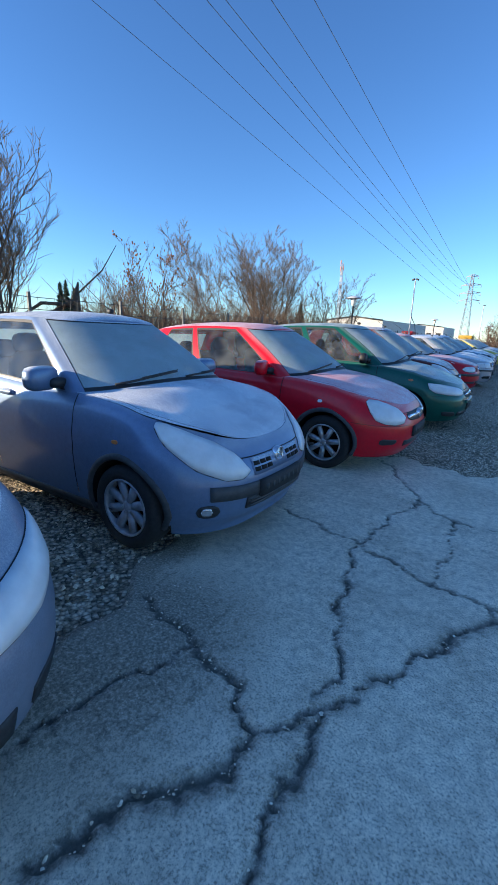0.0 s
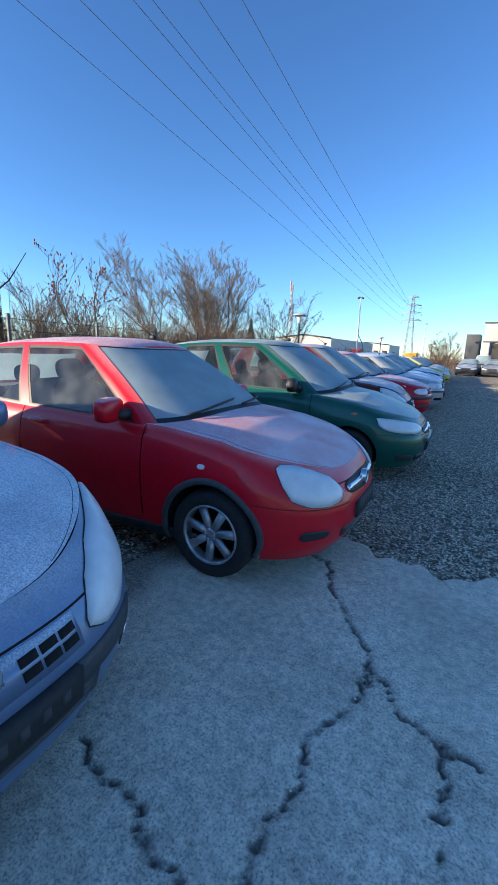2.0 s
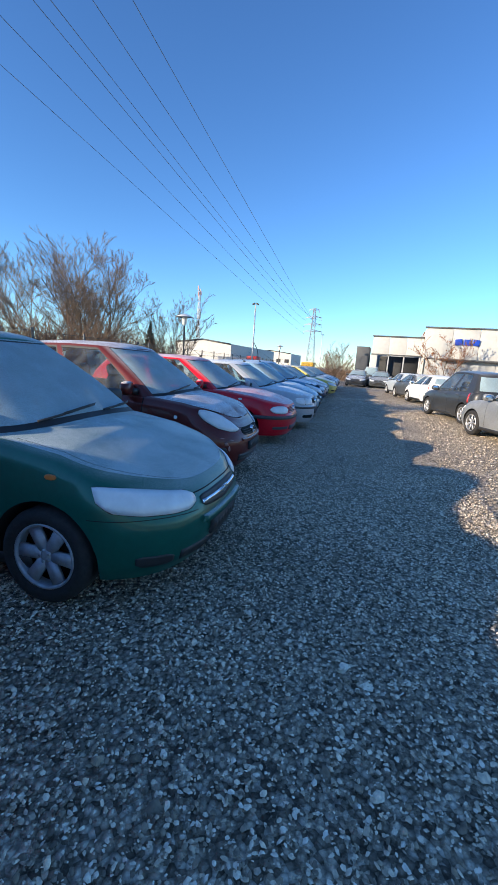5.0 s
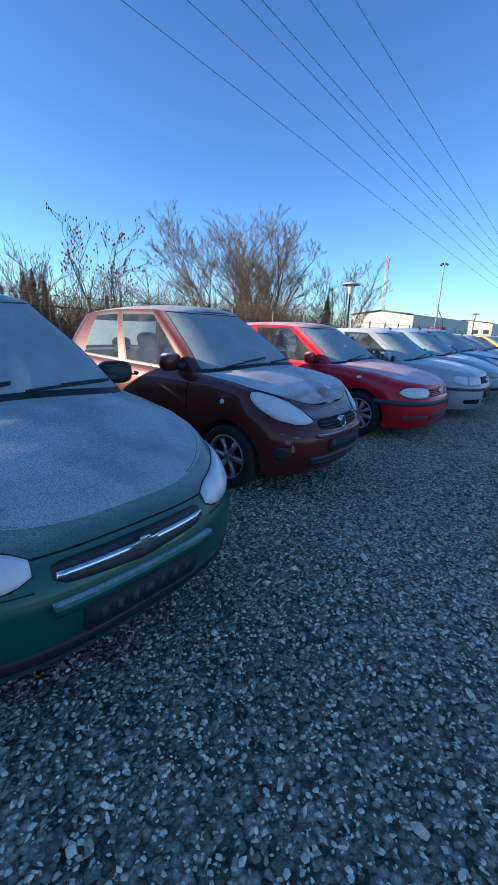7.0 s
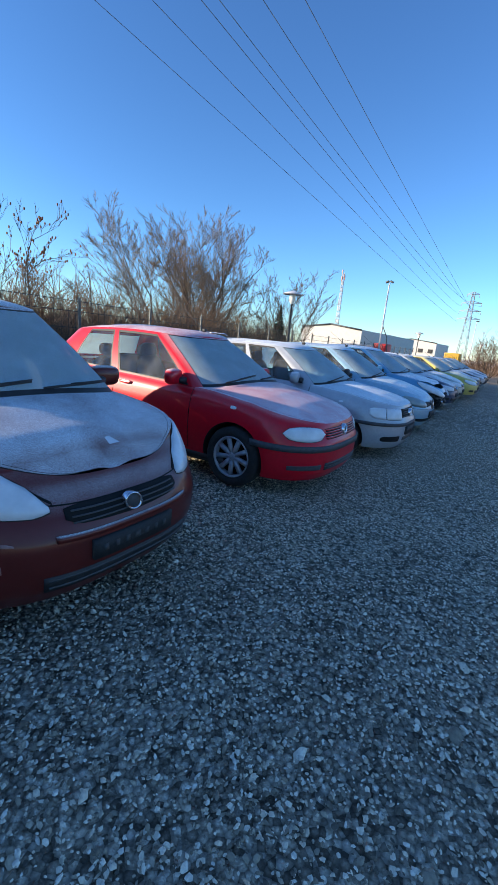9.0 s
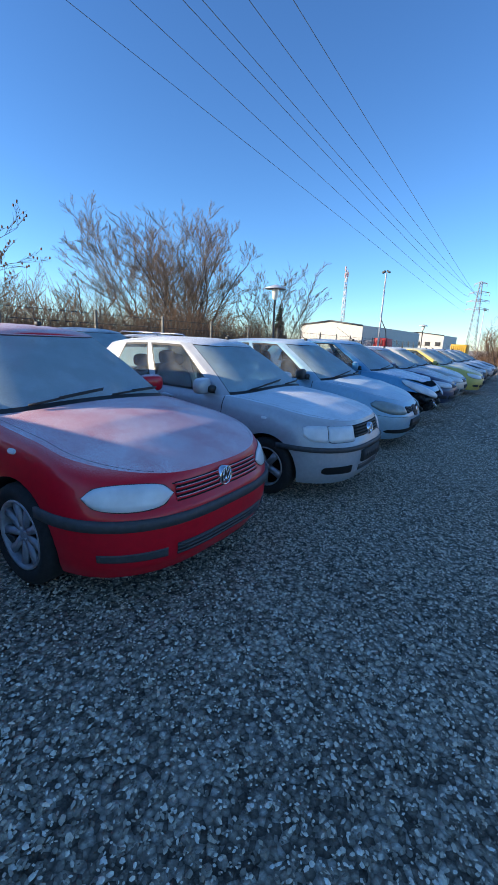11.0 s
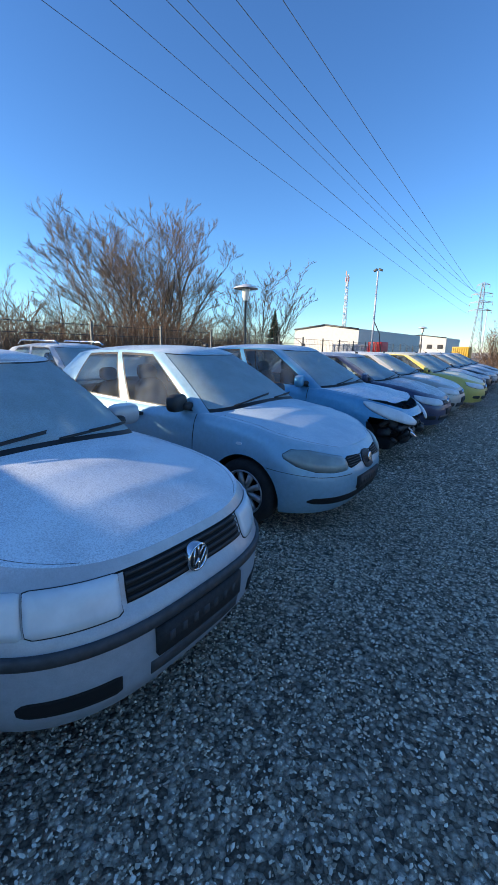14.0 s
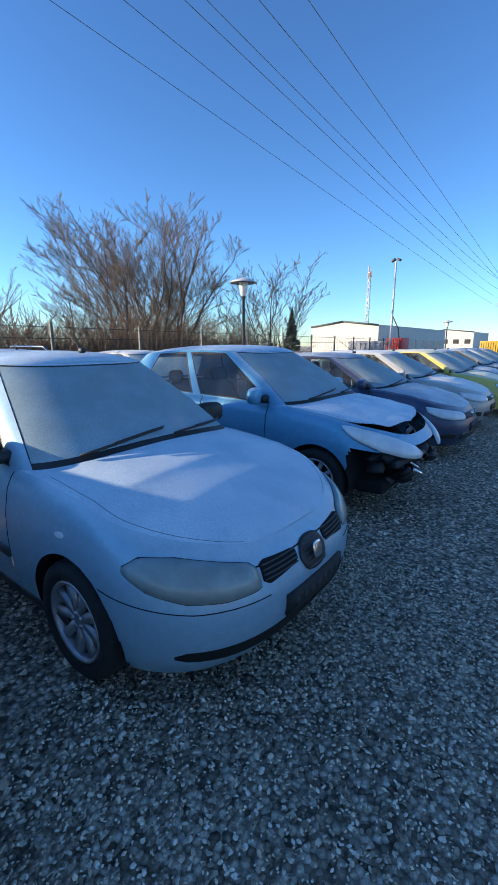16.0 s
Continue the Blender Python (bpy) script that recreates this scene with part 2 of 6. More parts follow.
class Shell:
    """A car's skin: level outlines with rounded corners, stacked from sill to belt and from belt to roof. s runs back from the nose."""

    def __init__(self, **kw):
        c = dict(BASE)
        c.update(kw)
        self.c = c
        self.hoodz, self.ringz, self.nosef, self.sectf = (curve(c[k]) for k in ("hood", "ring", "nose", "sect"))
        cc = np.linspace(0, 2, 400)
        s, y, _ = self.low(cc, np.full(400, 0.5))
        self.arc = np.concatenate([[0], np.cumsum(np.hypot(np.diff(s), np.diff(y)))])
        self.cc = cc

    def low(self, u, v):
        c = self.c
        L, rf, rr = c["L"], c["rf"], c["rr"]
        u, v = np.asarray(u, float), np.asarray(v, float)
        th = np.clip(u, 0, 1) * math.pi / 2
        ph = np.clip(u - 2, 0, 1) * math.pi / 2
        s = rf * (1 - np.cos(th) ** (2 / c["qf"])) + np.clip(u - 1, 0, 1) * (L - rf - rr) + rr * np.sin(ph) ** (2 / 2.4)
        zt = self.ringz(s)
        z = c["zb"] + (zt - c["zb"]) * v
        plan = 1 - 0.035 * np.clip((1.3 - s) / 1.3, 0, 1) ** 1.6 - 0.03 * np.clip((s - L + 1.2) / 1.2, 0, 1) ** 2
        w = c["W"] * self.sectf(v) * plan
        y = w * np.maximum(np.sin(th), 1e-9) ** (2 / c["pf"]) * np.maximum(np.cos(ph), 0) ** (2 / 3.2)
        fade = np.clip(1 - s / 0.7, 0, 1) ** 0.7
        s = s + self.nosef(z) * fade - np.clip((s - L + 0.3) / 0.3, 0, 1) * 0.05 * v
        return s, y, z

    def green(self, u, v):
        c = self.c
        u, v = np.asarray(u, float), np.asarray(v, float)
        th = np.clip(u, 0, 1) * math.pi / 2
        ph = np.clip(u - 2, 0, 1) * math.pi / 2
        f = np.clip(u - 1, 0, 1)
        front = c["ws0"] + (c["ws1"] - c["ws0"]) * (v + 0.10 * v * (1 - v) * -1)
        back = c["rs0"] + (c["rs1"] - c["rs0"]) * (v + 0.5 * v * (v - 1))
        s = front + c["rg"] * (1 - np.cos(th) ** (2 / c["qg"])) + f * (back - front - c["rg"] - 0.25) + 0.25 * np.sin(ph) ** (2 / 2.4)
        yr = self.ring_y(s)
        w0 = yr + 0.012
        w = w0 + (c["gw1"] - w0) * (0.85 * v + 0.15 * v ** 2.2)
        y = w * np.maximum(np.sin(th), 1e-9) ** (2 / c["pg"]) * np.maximum(np.cos(ph), 0) ** (2 / 3.2)
        zb = np.where(u < 1, self.top_z(s, np.clip(y / np.maximum(yr, 0.05), 0, 1)), self.ringz(s)) - 0.012
        mid = np.clip((s - c["ws1"]) / max(0.2, c["rs1"] - c["ws1"]), 0, 1)
        zr = c["roof"] - 0.035 * (1 - mid) ** 3 - 0.09 * mid ** 3
        return s, y, zb + (zr - zb) * v

    def ring_y(self, s):
        uu = np.linspace(0, 3, 500)
        ss, yy, _ = self.low(uu, np.ones(500))
        return np.interp(s, np.maximum.accumulate(ss), yy)

    def top_z(self, s, t):
        zr, zc = self.ringz(s), np.maximum(self.hoodz(s), self.ringz(s))
        return zc + (zr - zc) * np.abs(t) ** 2.3

    def at(self, a, z, off=0.0):
        """Points on the skin: a metres round from the middle of the nose (negative: right flank), at height z, off metres proud."""
        a, z = np.asarray(a, float), np.asarray(z, float)
        u = np.interp(np.abs(a), self.arc, self.cc)

        def p(u, z):
            s0, _, _ = self.low(u, np.ones_like(u))
            zt = self.ringz(s0)
            v = np.clip((z - self.c["zb"]) / (zt - self.c["zb"]), 0, 1)
            s, y, zz = self.low(u, v)
            return np.stack([-s, y, zz], -1)
        P = p(u, z)
        du, dz = p(u + 0.004, z) - P, p(u, z - 0.006) - P
        n = np.cross(du, dz)
        n /= np.maximum(np.linalg.norm(n, axis=-1, keepdims=True), 1e-9)
        n[..., 0] = np.where(np.linalg.norm(n, axis=-1) < 0.5, 1, n[..., 0])
        flip = np.sign(n[..., 0:1] * 0.6 + n[..., 1:2])
        n = n * np.where(flip == 0, 1, flip)
        P = P + n * np.asarray(off)[..., None]
        P[..., 1] *= np.where(a < 0, -1, 1)
        return P

    def band(self, a, top, bot, off=0.006, nu=14, nv=5, bulge=0.0):
        """A raised patch between the lines top and bot over the stations a."""
        if a[0] > a[-1]:
            a, top, bot = a[::-1], top[::-1], bot[::-1]
        A = np.linspace(a[0], a[-1], nu)
        zt, zb = np.interp(A, a, top), np.interp(A, a, bot)
        V = np.linspace(0, 1, nv)
        A2 = np.concatenate([[A[0]], A, [A[-1]]])
        V2 = np.concatenate([[0], V, [1]])
        zt, zb = (np.concatenate([[q[0]], q, [q[-1]]]) for q in (zt, zb))
        Z = zb[:, None] + (zt - zb)[:, None] * V2[None, :]
        AA = np.repeat(A2[:, None], nv + 2, 1)
        U = np.linspace(0, 1, nu + 2)[:, None]
        O = np.full(Z.shape, float(off)) + bulge * (4 * U * (1 - U)) ** 0.6 * (4 * V2 * (1 - V2))[None, :] ** 0.6
        O[0, :] = O[-1, :] = -0.004
        O[:, 0] = O[:, -1] = -0.004
        P = self.at(AA, Z, O)
        return P.reshape(-1, 3), grid_faces(nu + 2, nv + 2)


def both(sides, name, fn, material, parent, label=""):
    for k in sides:
        solid(name, fn(k), material, parent, label)


def wheel_geo(r, style):
    """Tyre, rim and backing of a wheel that faces +y, axle through the origin."""
    rim, w = r * 0.69, 0.095
    tyre = lathe(((rim * 0.96, -w), (r * 0.86, -w * 1.05), (r * 0.96, -w * 0.9), (r, -w * 0.6), (r, w * 0.6), (r * 0.965, w * 0.88), (r * 0.86, w * 1.06), (r * 0.76, w * 1.02), (rim * 0.99, w * 0.86), (rim * 0.95, w * 0.7)), 40)
    geo = [lathe(((rim, w * 0.84), (rim * 0.985, w * 0.95), (rim * 0.93, w * 0.93), (rim * 0.9, w * 0.75), (rim * 0.9, w * 0.2)), 40)]
    n, wide, dish = style
    hub = lathe(((0.001, w * dish), (rim * 0.13, w * dish), (rim * 0.2, w * (dish - 0.08)), (rim * 0.24, w * (dish - 0.3)), (rim * 0.24, w * 0.1)), 20)
    geo.append(hub)
    for k in range(n):
        bm = bmesh.new()
        bmesh.ops.create_cube(bm, size=1)
        for v in bm.verts:
            out = v.co.z > 0
            half = wide * (0.5 if not out else 0.62) * rim
            v.co = Vector((math.copysign(half, v.co.x), (w * (0.78 if out else dish - 0.06)) if v.co.y > 0 else w * (0.45 if out else 0.3), rim * (0.94 if out else 0.14)))
        bmesh.ops.bevel(bm, geom=bm.edges[:], offset=0.006, segments=2, affect="EDGES")
        bm.verts.index_update()
        g = [tuple(v.co) for v in bm.verts], [tuple(v.index for v in f.verts) for f in bm.faces]
        bm.free()
        geo.append(moved(g, Matrix.Rotation(2 * math.pi * (k + 0.5) / n, 4, "Y")))
    for k in range(5):
        w5 = 2 * math.pi * k / 5
        geo.append(moved(lathe(((0.001, w * (dish + 0.06)), (0.009, w * (dish + 0.05)), (0.01, w * dish - 0.02)), 8), Matrix.Translation((0.17 * rim * math.cos(w5), 0, 0.17 * rim * math.sin(w5)))))
    back = lathe(((0.001, w * 0.05), (rim * 0.55, w * 0.1), (rim * 0.56, -w * 0.2), (rim * 0.93, -w * 0.3), (rim * 0.93, -w * 0.8), (0.001, -w * 0.85)), 28)
    return tyre, join(*geo), back


def make_car(label, at, heading, body, wheel=(7, 0.2, 0.8), rim="alloy", mirror=None, features=None, gone=(), seats=True, flare=None, low=False, group="cars parked side by side in the row", **kw):
    sh = Shell(**kw)
    c = sh.c
    car = new("car")
    tagged(car, label, "car", group)
    car.matrix_basis = pose(at[0], at[1], 0, 0, 0, heading)
    W, L = c["W"], c["L"]
    step = 0.09 if low else 0.045
    d = c["doors"]
    # lower skin
    us = list(np.linspace(0, 1, 16 if low else 30)[:-1])
    span = L - c["rf"] - c["rr"]
    ss = list(np.arange(c["rf"], L - c["rr"], step))
    ss = [x for x in ss if all(abs(x - q) > 0.02 for q in d)] + [q + e for q in d for e in (-0.0045, 0.0045)]
    us += [1 + (x - c["rf"]) / span for x in sorted(ss)]
    us += list(np.linspace(2, 3, 8 if low else 14))
    us = np.array(us)
    vs = np.array(list(np.linspace(0, 0.8, 9 if low else 17)) + [0.84, 0.88, 0.915, 0.945, 0.97, 0.988, 1.0])
    U, V = np.meshgrid(us, vs, indexing="ij")
    s, y, z = sh.low(U, V)
    P = np.stack([-s, y, z], -1)
    nu, nv = U.shape
    N = np.cross(np.gradient(P, axis=0), np.gradient(P, axis=1))
    N[0] = N[1]
    N[0, :, 1] = 0
    N /= np.maximum(np.linalg.norm(N, axis=-1, keepdims=True), 1e-9)
    N *= np.where(N[nu // 2, nv // 2, 1] < 0, -1, 1)
    axles = [c["sf"], c["sf"] + c["wb"]]
    zc = c["hub"]
    S0 = (s[:-1, :-1] + s[1:, 1:]) / 2
    Z0 = (z[:-1, :-1] + z[1:, 1:]) / 2
    U0 = (U[:-1, :-1] + U[1:, 1:]) / 2
    V0 = (V[:-1, :-1] + V[1:, 1:]) / 2
    tag = np.full(S0.shape, "body", dtype=object)
    tag[(V0 < 0.56) & (U0 < 1) & (S0 < c["sf"] - 0.2)] = "front_bumper"
    tag[(V0 < 0.5) & (U0 > 2)] = "rear_bumper"
    edges = list(d)
    sill = 0.14
    for k in range(len(edges) - 1):
        tag[(S0 > edges[k]) & (S0 < edges[k + 1]) & (V0 > sill) & (U0 > 1) & (U0 < 2)] = ("front_door", "rear_door")[min(k, 1)]
    for q in edges:
        tag[(abs(S0 - q) < 0.006) & (V0 > sill) & (U0 > 1) & (U0 < 2)] = "door_gap"
    for ax in axles:
        hole = (np.hypot(S0 - ax, Z0 - zc) < c["arch"]) & (U0 > 0.55) & (U0 < 2.6)
        tag[hole] = "hole"
        full = np.zeros((nu, nv), bool)
        part_ = np.zeros((nu, nv), bool)
        for di in (0, 1):
            for dj in (0, 1):
                full[di:nu - 1 + di, dj:nv - 1 + dj] |= ~hole
                part_[di:nu - 1 + di, dj:nv - 1 + dj] |= hole
        rim_v = full & part_
        rad = np.hypot(s - ax, z - zc)
        ds, dz = (s - ax) / np.maximum(rad, 1e-6), (z - zc) / np.maximum(rad, 1e-6)
        P[..., 0] = np.where(rim_v, -(ax + ds * c["arch"]), P[..., 0])
        P[..., 2] = np.where(rim_v & (V > 0.001), zc + dz * c["arch"], P[..., 2])
    for g in gone:
        tag[g(S0, Z0, U0)] = "hole"
    faces = grid_faces(nu, nv)
    flat = tag.reshape(-1)
    doors_made = {}
    verts = P.reshape(-1, 3)
    norms = N.reshape(-1, 3)
    mats = {"body": body, "front_bumper": body, "rear_bumper": body, "front_door": body, "rear_door": body, "door_gap": M["gap"]}

    def sub(sel, mirrored_, src=verts, nn=norms, ff=faces):
        fs = [ff[i] for i in sel]
        used = sorted({i for f in fs for i in f})
        idx = {v: k for k, v in enumerate(used)}
        vv, n2 = src[used].copy(), nn[used].copy()
        if mirrored_:
            vv[:, 1] *= -1
            n2[:, 1] *= -1
        f2 = [tuple(idx[i] for i in f) for f in fs]
        if f2:
            q = np.array([f2[len(f2) // 2], f2[len(f2) // 3]])
            fn = np.cross(vv[q[:, 2]] - vv[q[:, 0]], vv[q[:, 3]] - vv[q[:, 1]])
            if (fn * n2[q[:, 0]]).sum() < 0:
                f2 = [f[::-1] for f in f2]
        return vv, f2, n2

    def pair(sel, src=verts, nn=norms, ff=faces):
        a, b = sub(sel, False, src, nn, ff), sub(sel, True, src, nn, ff)
        k = len(a[0])
        if not k:
            return a
        mid = np.abs(a[0][:, 1]) < 1e-4
        fresh = np.where(mid, np.arange(k), k + np.cumsum(~mid) - 1)
        f2 = [tuple(dict.fromkeys(int(fresh[i]) for i in f)) for f in b[1]]
        return np.concatenate([a[0], b[0][~mid]]), a[1] + [f for f in f2 if len(f) > 2], np.concatenate([a[2], b[2][~mid]])

    # the top: bonnet and rear deck
    ring = [(P[i, -1, 0], P[i, -1, 1]) for i in range(nu)]
    ts = np.array([0, 0.12, 0.25, 0.38, 0.5, 0.62, 0.73, 0.82, 0.9, 0.95, 0.98, 1.0])
    cols = [i for i in range(nu) if -ring[i][0] < c["ws0"] + c["rg"] + 0.06]
    HS = np.array([-ring[i][0] for i in cols])
    th_ = np.clip(us, 0, 1) * math.pi / 2
    S_FLAT = c["rf"] * (1 - np.cos(th_) ** (2 / c["qf"])) + np.clip(us - 1, 0, 1) * span
    HP = np.zeros((len(cols), len(ts), 3))
    for k, i in enumerate(cols):
        HP[k, :, 0] = ring[i][0]
        HP[k, :, 1] = ts * ring[i][1]
        HP[k, :, 2] = sh.top_z(S_FLAT[i], ts)
        HP[k, -1, 2] = P[i, -1, 2]
    if features and "dent" in features:
        HP = features["dent"](HP)
    HN = np.cross(np.gradient(HP, axis=0), np.gradient(HP, axis=1))
    HN[0] = HN[1]
    HN /= np.maximum(np.linalg.norm(HN, axis=-1, keepdims=True), 1e-9)
    HN *= np.where(HN[..., 2:3] < 0, -1, 1)
    hf = grid_faces(len(cols), len(ts))
    hv, hn = HP.reshape(-1, 3), HN.reshape(-1, 3)
    cut = 9
    hood_sel = [i for i in range(len(hf)) if i % (len(ts) - 1) < cut and HS[i // (len(ts) - 1)] < c["ws0"] + 0.02]
    fend_sel = [i for i in range(len(hf)) if i not in set(hood_sel)]
    a = pair([i for i in range(len(flat)) if flat[i] == "body"])
    b2 = pair(fend_sel, hv, hn, hf)
    dk = [i for i in range(nu) if U[i, 0] > 1.6 and -ring[i][0] > c["rs0"] - 0.35]
    DP = np.zeros((len(dk), 4, 3))
    for k, i in enumerate(dk):
        DP[k, :, 0] = ring[i][0]
        DP[k, :, 1] = np.linspace(0, 1, 4) * ring[i][1]
        DP[k, :, 2] = P[i, -1, 2]
    DN = np.tile(np.array([0, 0, 1.0]), (len(dk) * 4, 1))
    b3 = pair(range((len(dk) - 1) * 3), DP.reshape(-1, 3), DN, grid_faces(len(dk), 4))
    # greenhouse
    gu = list(np.linspace(0, 0.72, 13 if low else 22)) + [0.745, 0.755, 0.8, 0.85, 0.9, 0.95]
    pf = []
    for p0, p1 in c["panes"]:
        pf += [p0, p0 + 0.012, *np.linspace(p0 + 0.012, p1 - 0.012, 6 if low else 10)[1:-1], p1 - 0.012, p1]
    gu += [1 + f for f in sorted(set([0.0] + pf + [0.9, 0.94, 0.97]))] + list(np.linspace(2, 3, 8))
    gu = np.array(gu)
    gv = np.array([0, 0.025, 0.05, 0.075, 0.12, 0.2, 0.3, 0.4, 0.5, 0.6, 0.7, 0.78, 0.84, 0.88, 0.905, 0.95, 0.97, 0.982, 1.0])
    GU, GV = np.meshgrid(gu, gv, indexing="ij")
    gs, gy, gz = sh.green(GU, GV)
    GP = np.stack([-gs, gy, gz], -1)
    GN = np.cross(np.gradient(GP, axis=0), np.gradient(GP, axis=1))
    GN[0, :, 1] = 0
    GN /= np.maximum(np.linalg.norm(GN, axis=-1, keepdims=True), 1e-9)
    GN *= np.where(GN[len(gu) // 2, 5, 1] < 0, -1, 1)
    gf = grid_faces(len(gu), len(gv))
    mu = (gu[:-1] + gu[1:]) / 2
    mv = (gv[:-1] + gv[1:]) / 2
    gt = np.full((len(mu), len(mv)), "body", dtype=object)
    inv = (mv > 0.05) & (mv < 0.95)
    gt[np.ix_((mu < 0.755), (mv > 0.0) & (mv < 0.982))] = "window_seal"
    gt[np.ix_((mu < 0.745), (mv > 0.075) & (mv < 0.97))] = "windscreen"
    panes = []
    for k, (p0, p1) in enumerate(c["panes"]):
        gt[np.ix_((mu > 1 + p0) & (mu < 1 + p1), (mv > 0.025) & (mv < 0.95))] = "window_seal"
        nm = "pane%d" % k
        panes.append(nm)
        gt[np.ix_((mu > 1 + p0 + 0.012) & (mu < 1 + p1 - 0.012), (mv > 0.05) & (mv < 0.905))] = nm
    gt[np.ix_((mu > 2.25), (mv > 0.12) & (mv < 0.91))] = "rear_window"
    gflat = gt.reshape(-1)
    gverts, gnorm = GP.reshape(-1, 3), GN.reshape(-1, 3)

    def gsel(nm):
        return [i for i in range(len(gflat)) if gflat[i] == nm]
    b4 = pair(gsel("body"), gverts, gnorm, gf)
    # roof
    RP = np.zeros((len(gu), 9, 3))
    tr = np.array([0, 0.2, 0.4, 0.6, 0.75, 0.87, 0.94, 0.98, 1.0])
    for i in range(len(gu)):
        RP[i, :, 0] = GP[i, -1, 0]
        RP[i, :, 1] = GP[i, -1, 1] * tr
        near = min(1, GP[i, -1, 1] / c["gw1"])
        RP[i, :, 2] = GP[i, -1, 2] + c["crown"] * near ** 1.5 * (1 - tr ** 2.6)
    RN = np.cross(np.gradient(RP, axis=0), np.gradient(RP, axis=1))
    RN /= np.maximum(np.linalg.norm(RN, axis=-1, keepdims=True), 1e-9)
    RN *= np.where(RN[..., 2:3] < 0, -1, 1)
    RN[np.linalg.norm(RN, axis=-1) < 0.5] = (0, 0, 1)
    b5 = pair(range((len(gu) - 1) * 8), RP.reshape(-1, 3), RN.reshape(-1, 3), grid_faces(len(gu), 9))
    vs_, fs_, ns_ = [], [], []
    for g in (a, b2, b3, b4):
        k = sum(len(q) for q in vs_)
        vs_.append(g[0])
        ns_.append(g[2])
        fs_ += [tuple(i + k for i in f) for f in g[1]]
    solid("body", (np.concatenate(vs_), fs_), body, car, normals=np.concatenate(ns_))
    solid("roof", b5[:2], body, car, normals=b5[2])
    g = pair(hood_sel, hv, hn, hf)
    bonnet = solid("bonnet", g[:2], body, car, normals=g[2])
    for nm in ("front_bumper", "rear_bumper"):
        sel = [i for i in range(len(flat)) if flat[i] == nm]
        if sel:
            g = pair(sel)
            solid(nm, g[:2], body, car, normals=g[2])
    for nm in ("front_door", "rear_door"):
        sel = [i for i in range(len(flat)) if flat[i] == nm]
        if sel:
            for m_ in (False, True):
                g = sub(sel, m_)
                door = solid(nm, g[:2], body, car, normals=g[2])
                k = -1 if m_ else 1
                sq = (edges[1] if nm == "front_door" else edges[2]) - 0.2
                a0 = np.interp(sq, np.maximum.accumulate(sh.low(sh.cc, np.full(400, 0.5))[0]), sh.arc)
                zq = float(sh.ringz(sq)) - 0.1
                hg = sh.band([k * (a0 - 0.09), k * a0, k * (a0 + 0.09)], [zq + 0.012, zq + 0.024, zq + 0.012], [zq - 0.012, zq - 0.02, zq - 0.012], 0.024, 8, 3)
                solid("handle", hg, M["black"] if features and features.get("black_handles") else body, door)
                wg = sub(gsel("pane0" if nm == "front_door" else "pane1"), m_, gverts - gnorm * 0.006, gnorm, gf)
                if len(wg[0]):
                    solid("window_pane", wg[:2], M["side"], door, normals=wg[2])
                doors_made[nm] = 1
    if "rear_door" not in doors_made and "pane1" in panes:
        for m_ in (False, True):
            wg = sub(gsel("pane1"), m_, gverts - gnorm * 0.006, gnorm, gf)
            solid("quarter_window", wg[:2], M["side"], car, normals=wg[2])
    sflat = S0.reshape(-1)
    for q in edges:
        sel = [i for i in range(len(flat)) if flat[i] == "door_gap" and abs(sflat[i] - q) < 0.02]
        for m_ in (False, True):
            g = sub(sel, m_, verts - norms * 0.01)
            if len(g[0]):
                solid("door_gap", g[:2], M["gap"], car)
    g = pair(gsel("window_seal"), gverts - gnorm * 0.002, gnorm, gf)
    solid("window_seal", g[:2], M["black"], car, normals=g[2])
    g = pair(gsel("windscreen"), gverts - gnorm * 0.004, gnorm, gf)
    solid("windscreen", g[:2], M["screen"], car, "windscreen iced over evenly", normals=g[2])
    g = pair(gsel("rear_window"), gverts - gnorm * 0.004, gnorm, gf)
    solid("rear_window", g[:2], M["screen"], car, normals=g[2])
    # bonnet gap: a dark line beside the bonnet
    for k in (1, -1):
        pts = [(HP[i, cut, 0], k * HP[i, cut, 1], HP[i, cut, 2] + 0.0005) for i in range(len(cols)) if 0.16 < HS[i] < c["ws0"] + 0.1]
        solid("bonnet_gap", tube([(p[0], p[1], p[2] - 0.0008) for p in pts], 0.0013, 4), M["gap"], car)
    zf = float(sh.ringz(0.0)) - 0.022
    if not gone:
        solid("bonnet_front_gap", sh.band([-0.42, 0.42], [zf + 0.004] * 2, [zf - 0.003] * 2, 0.001, 20, 2), M["gap"], car)
    # underside, arch liners, wheels; their shade is put into the near-black colour
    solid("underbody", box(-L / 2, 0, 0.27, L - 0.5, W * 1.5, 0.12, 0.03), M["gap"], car)
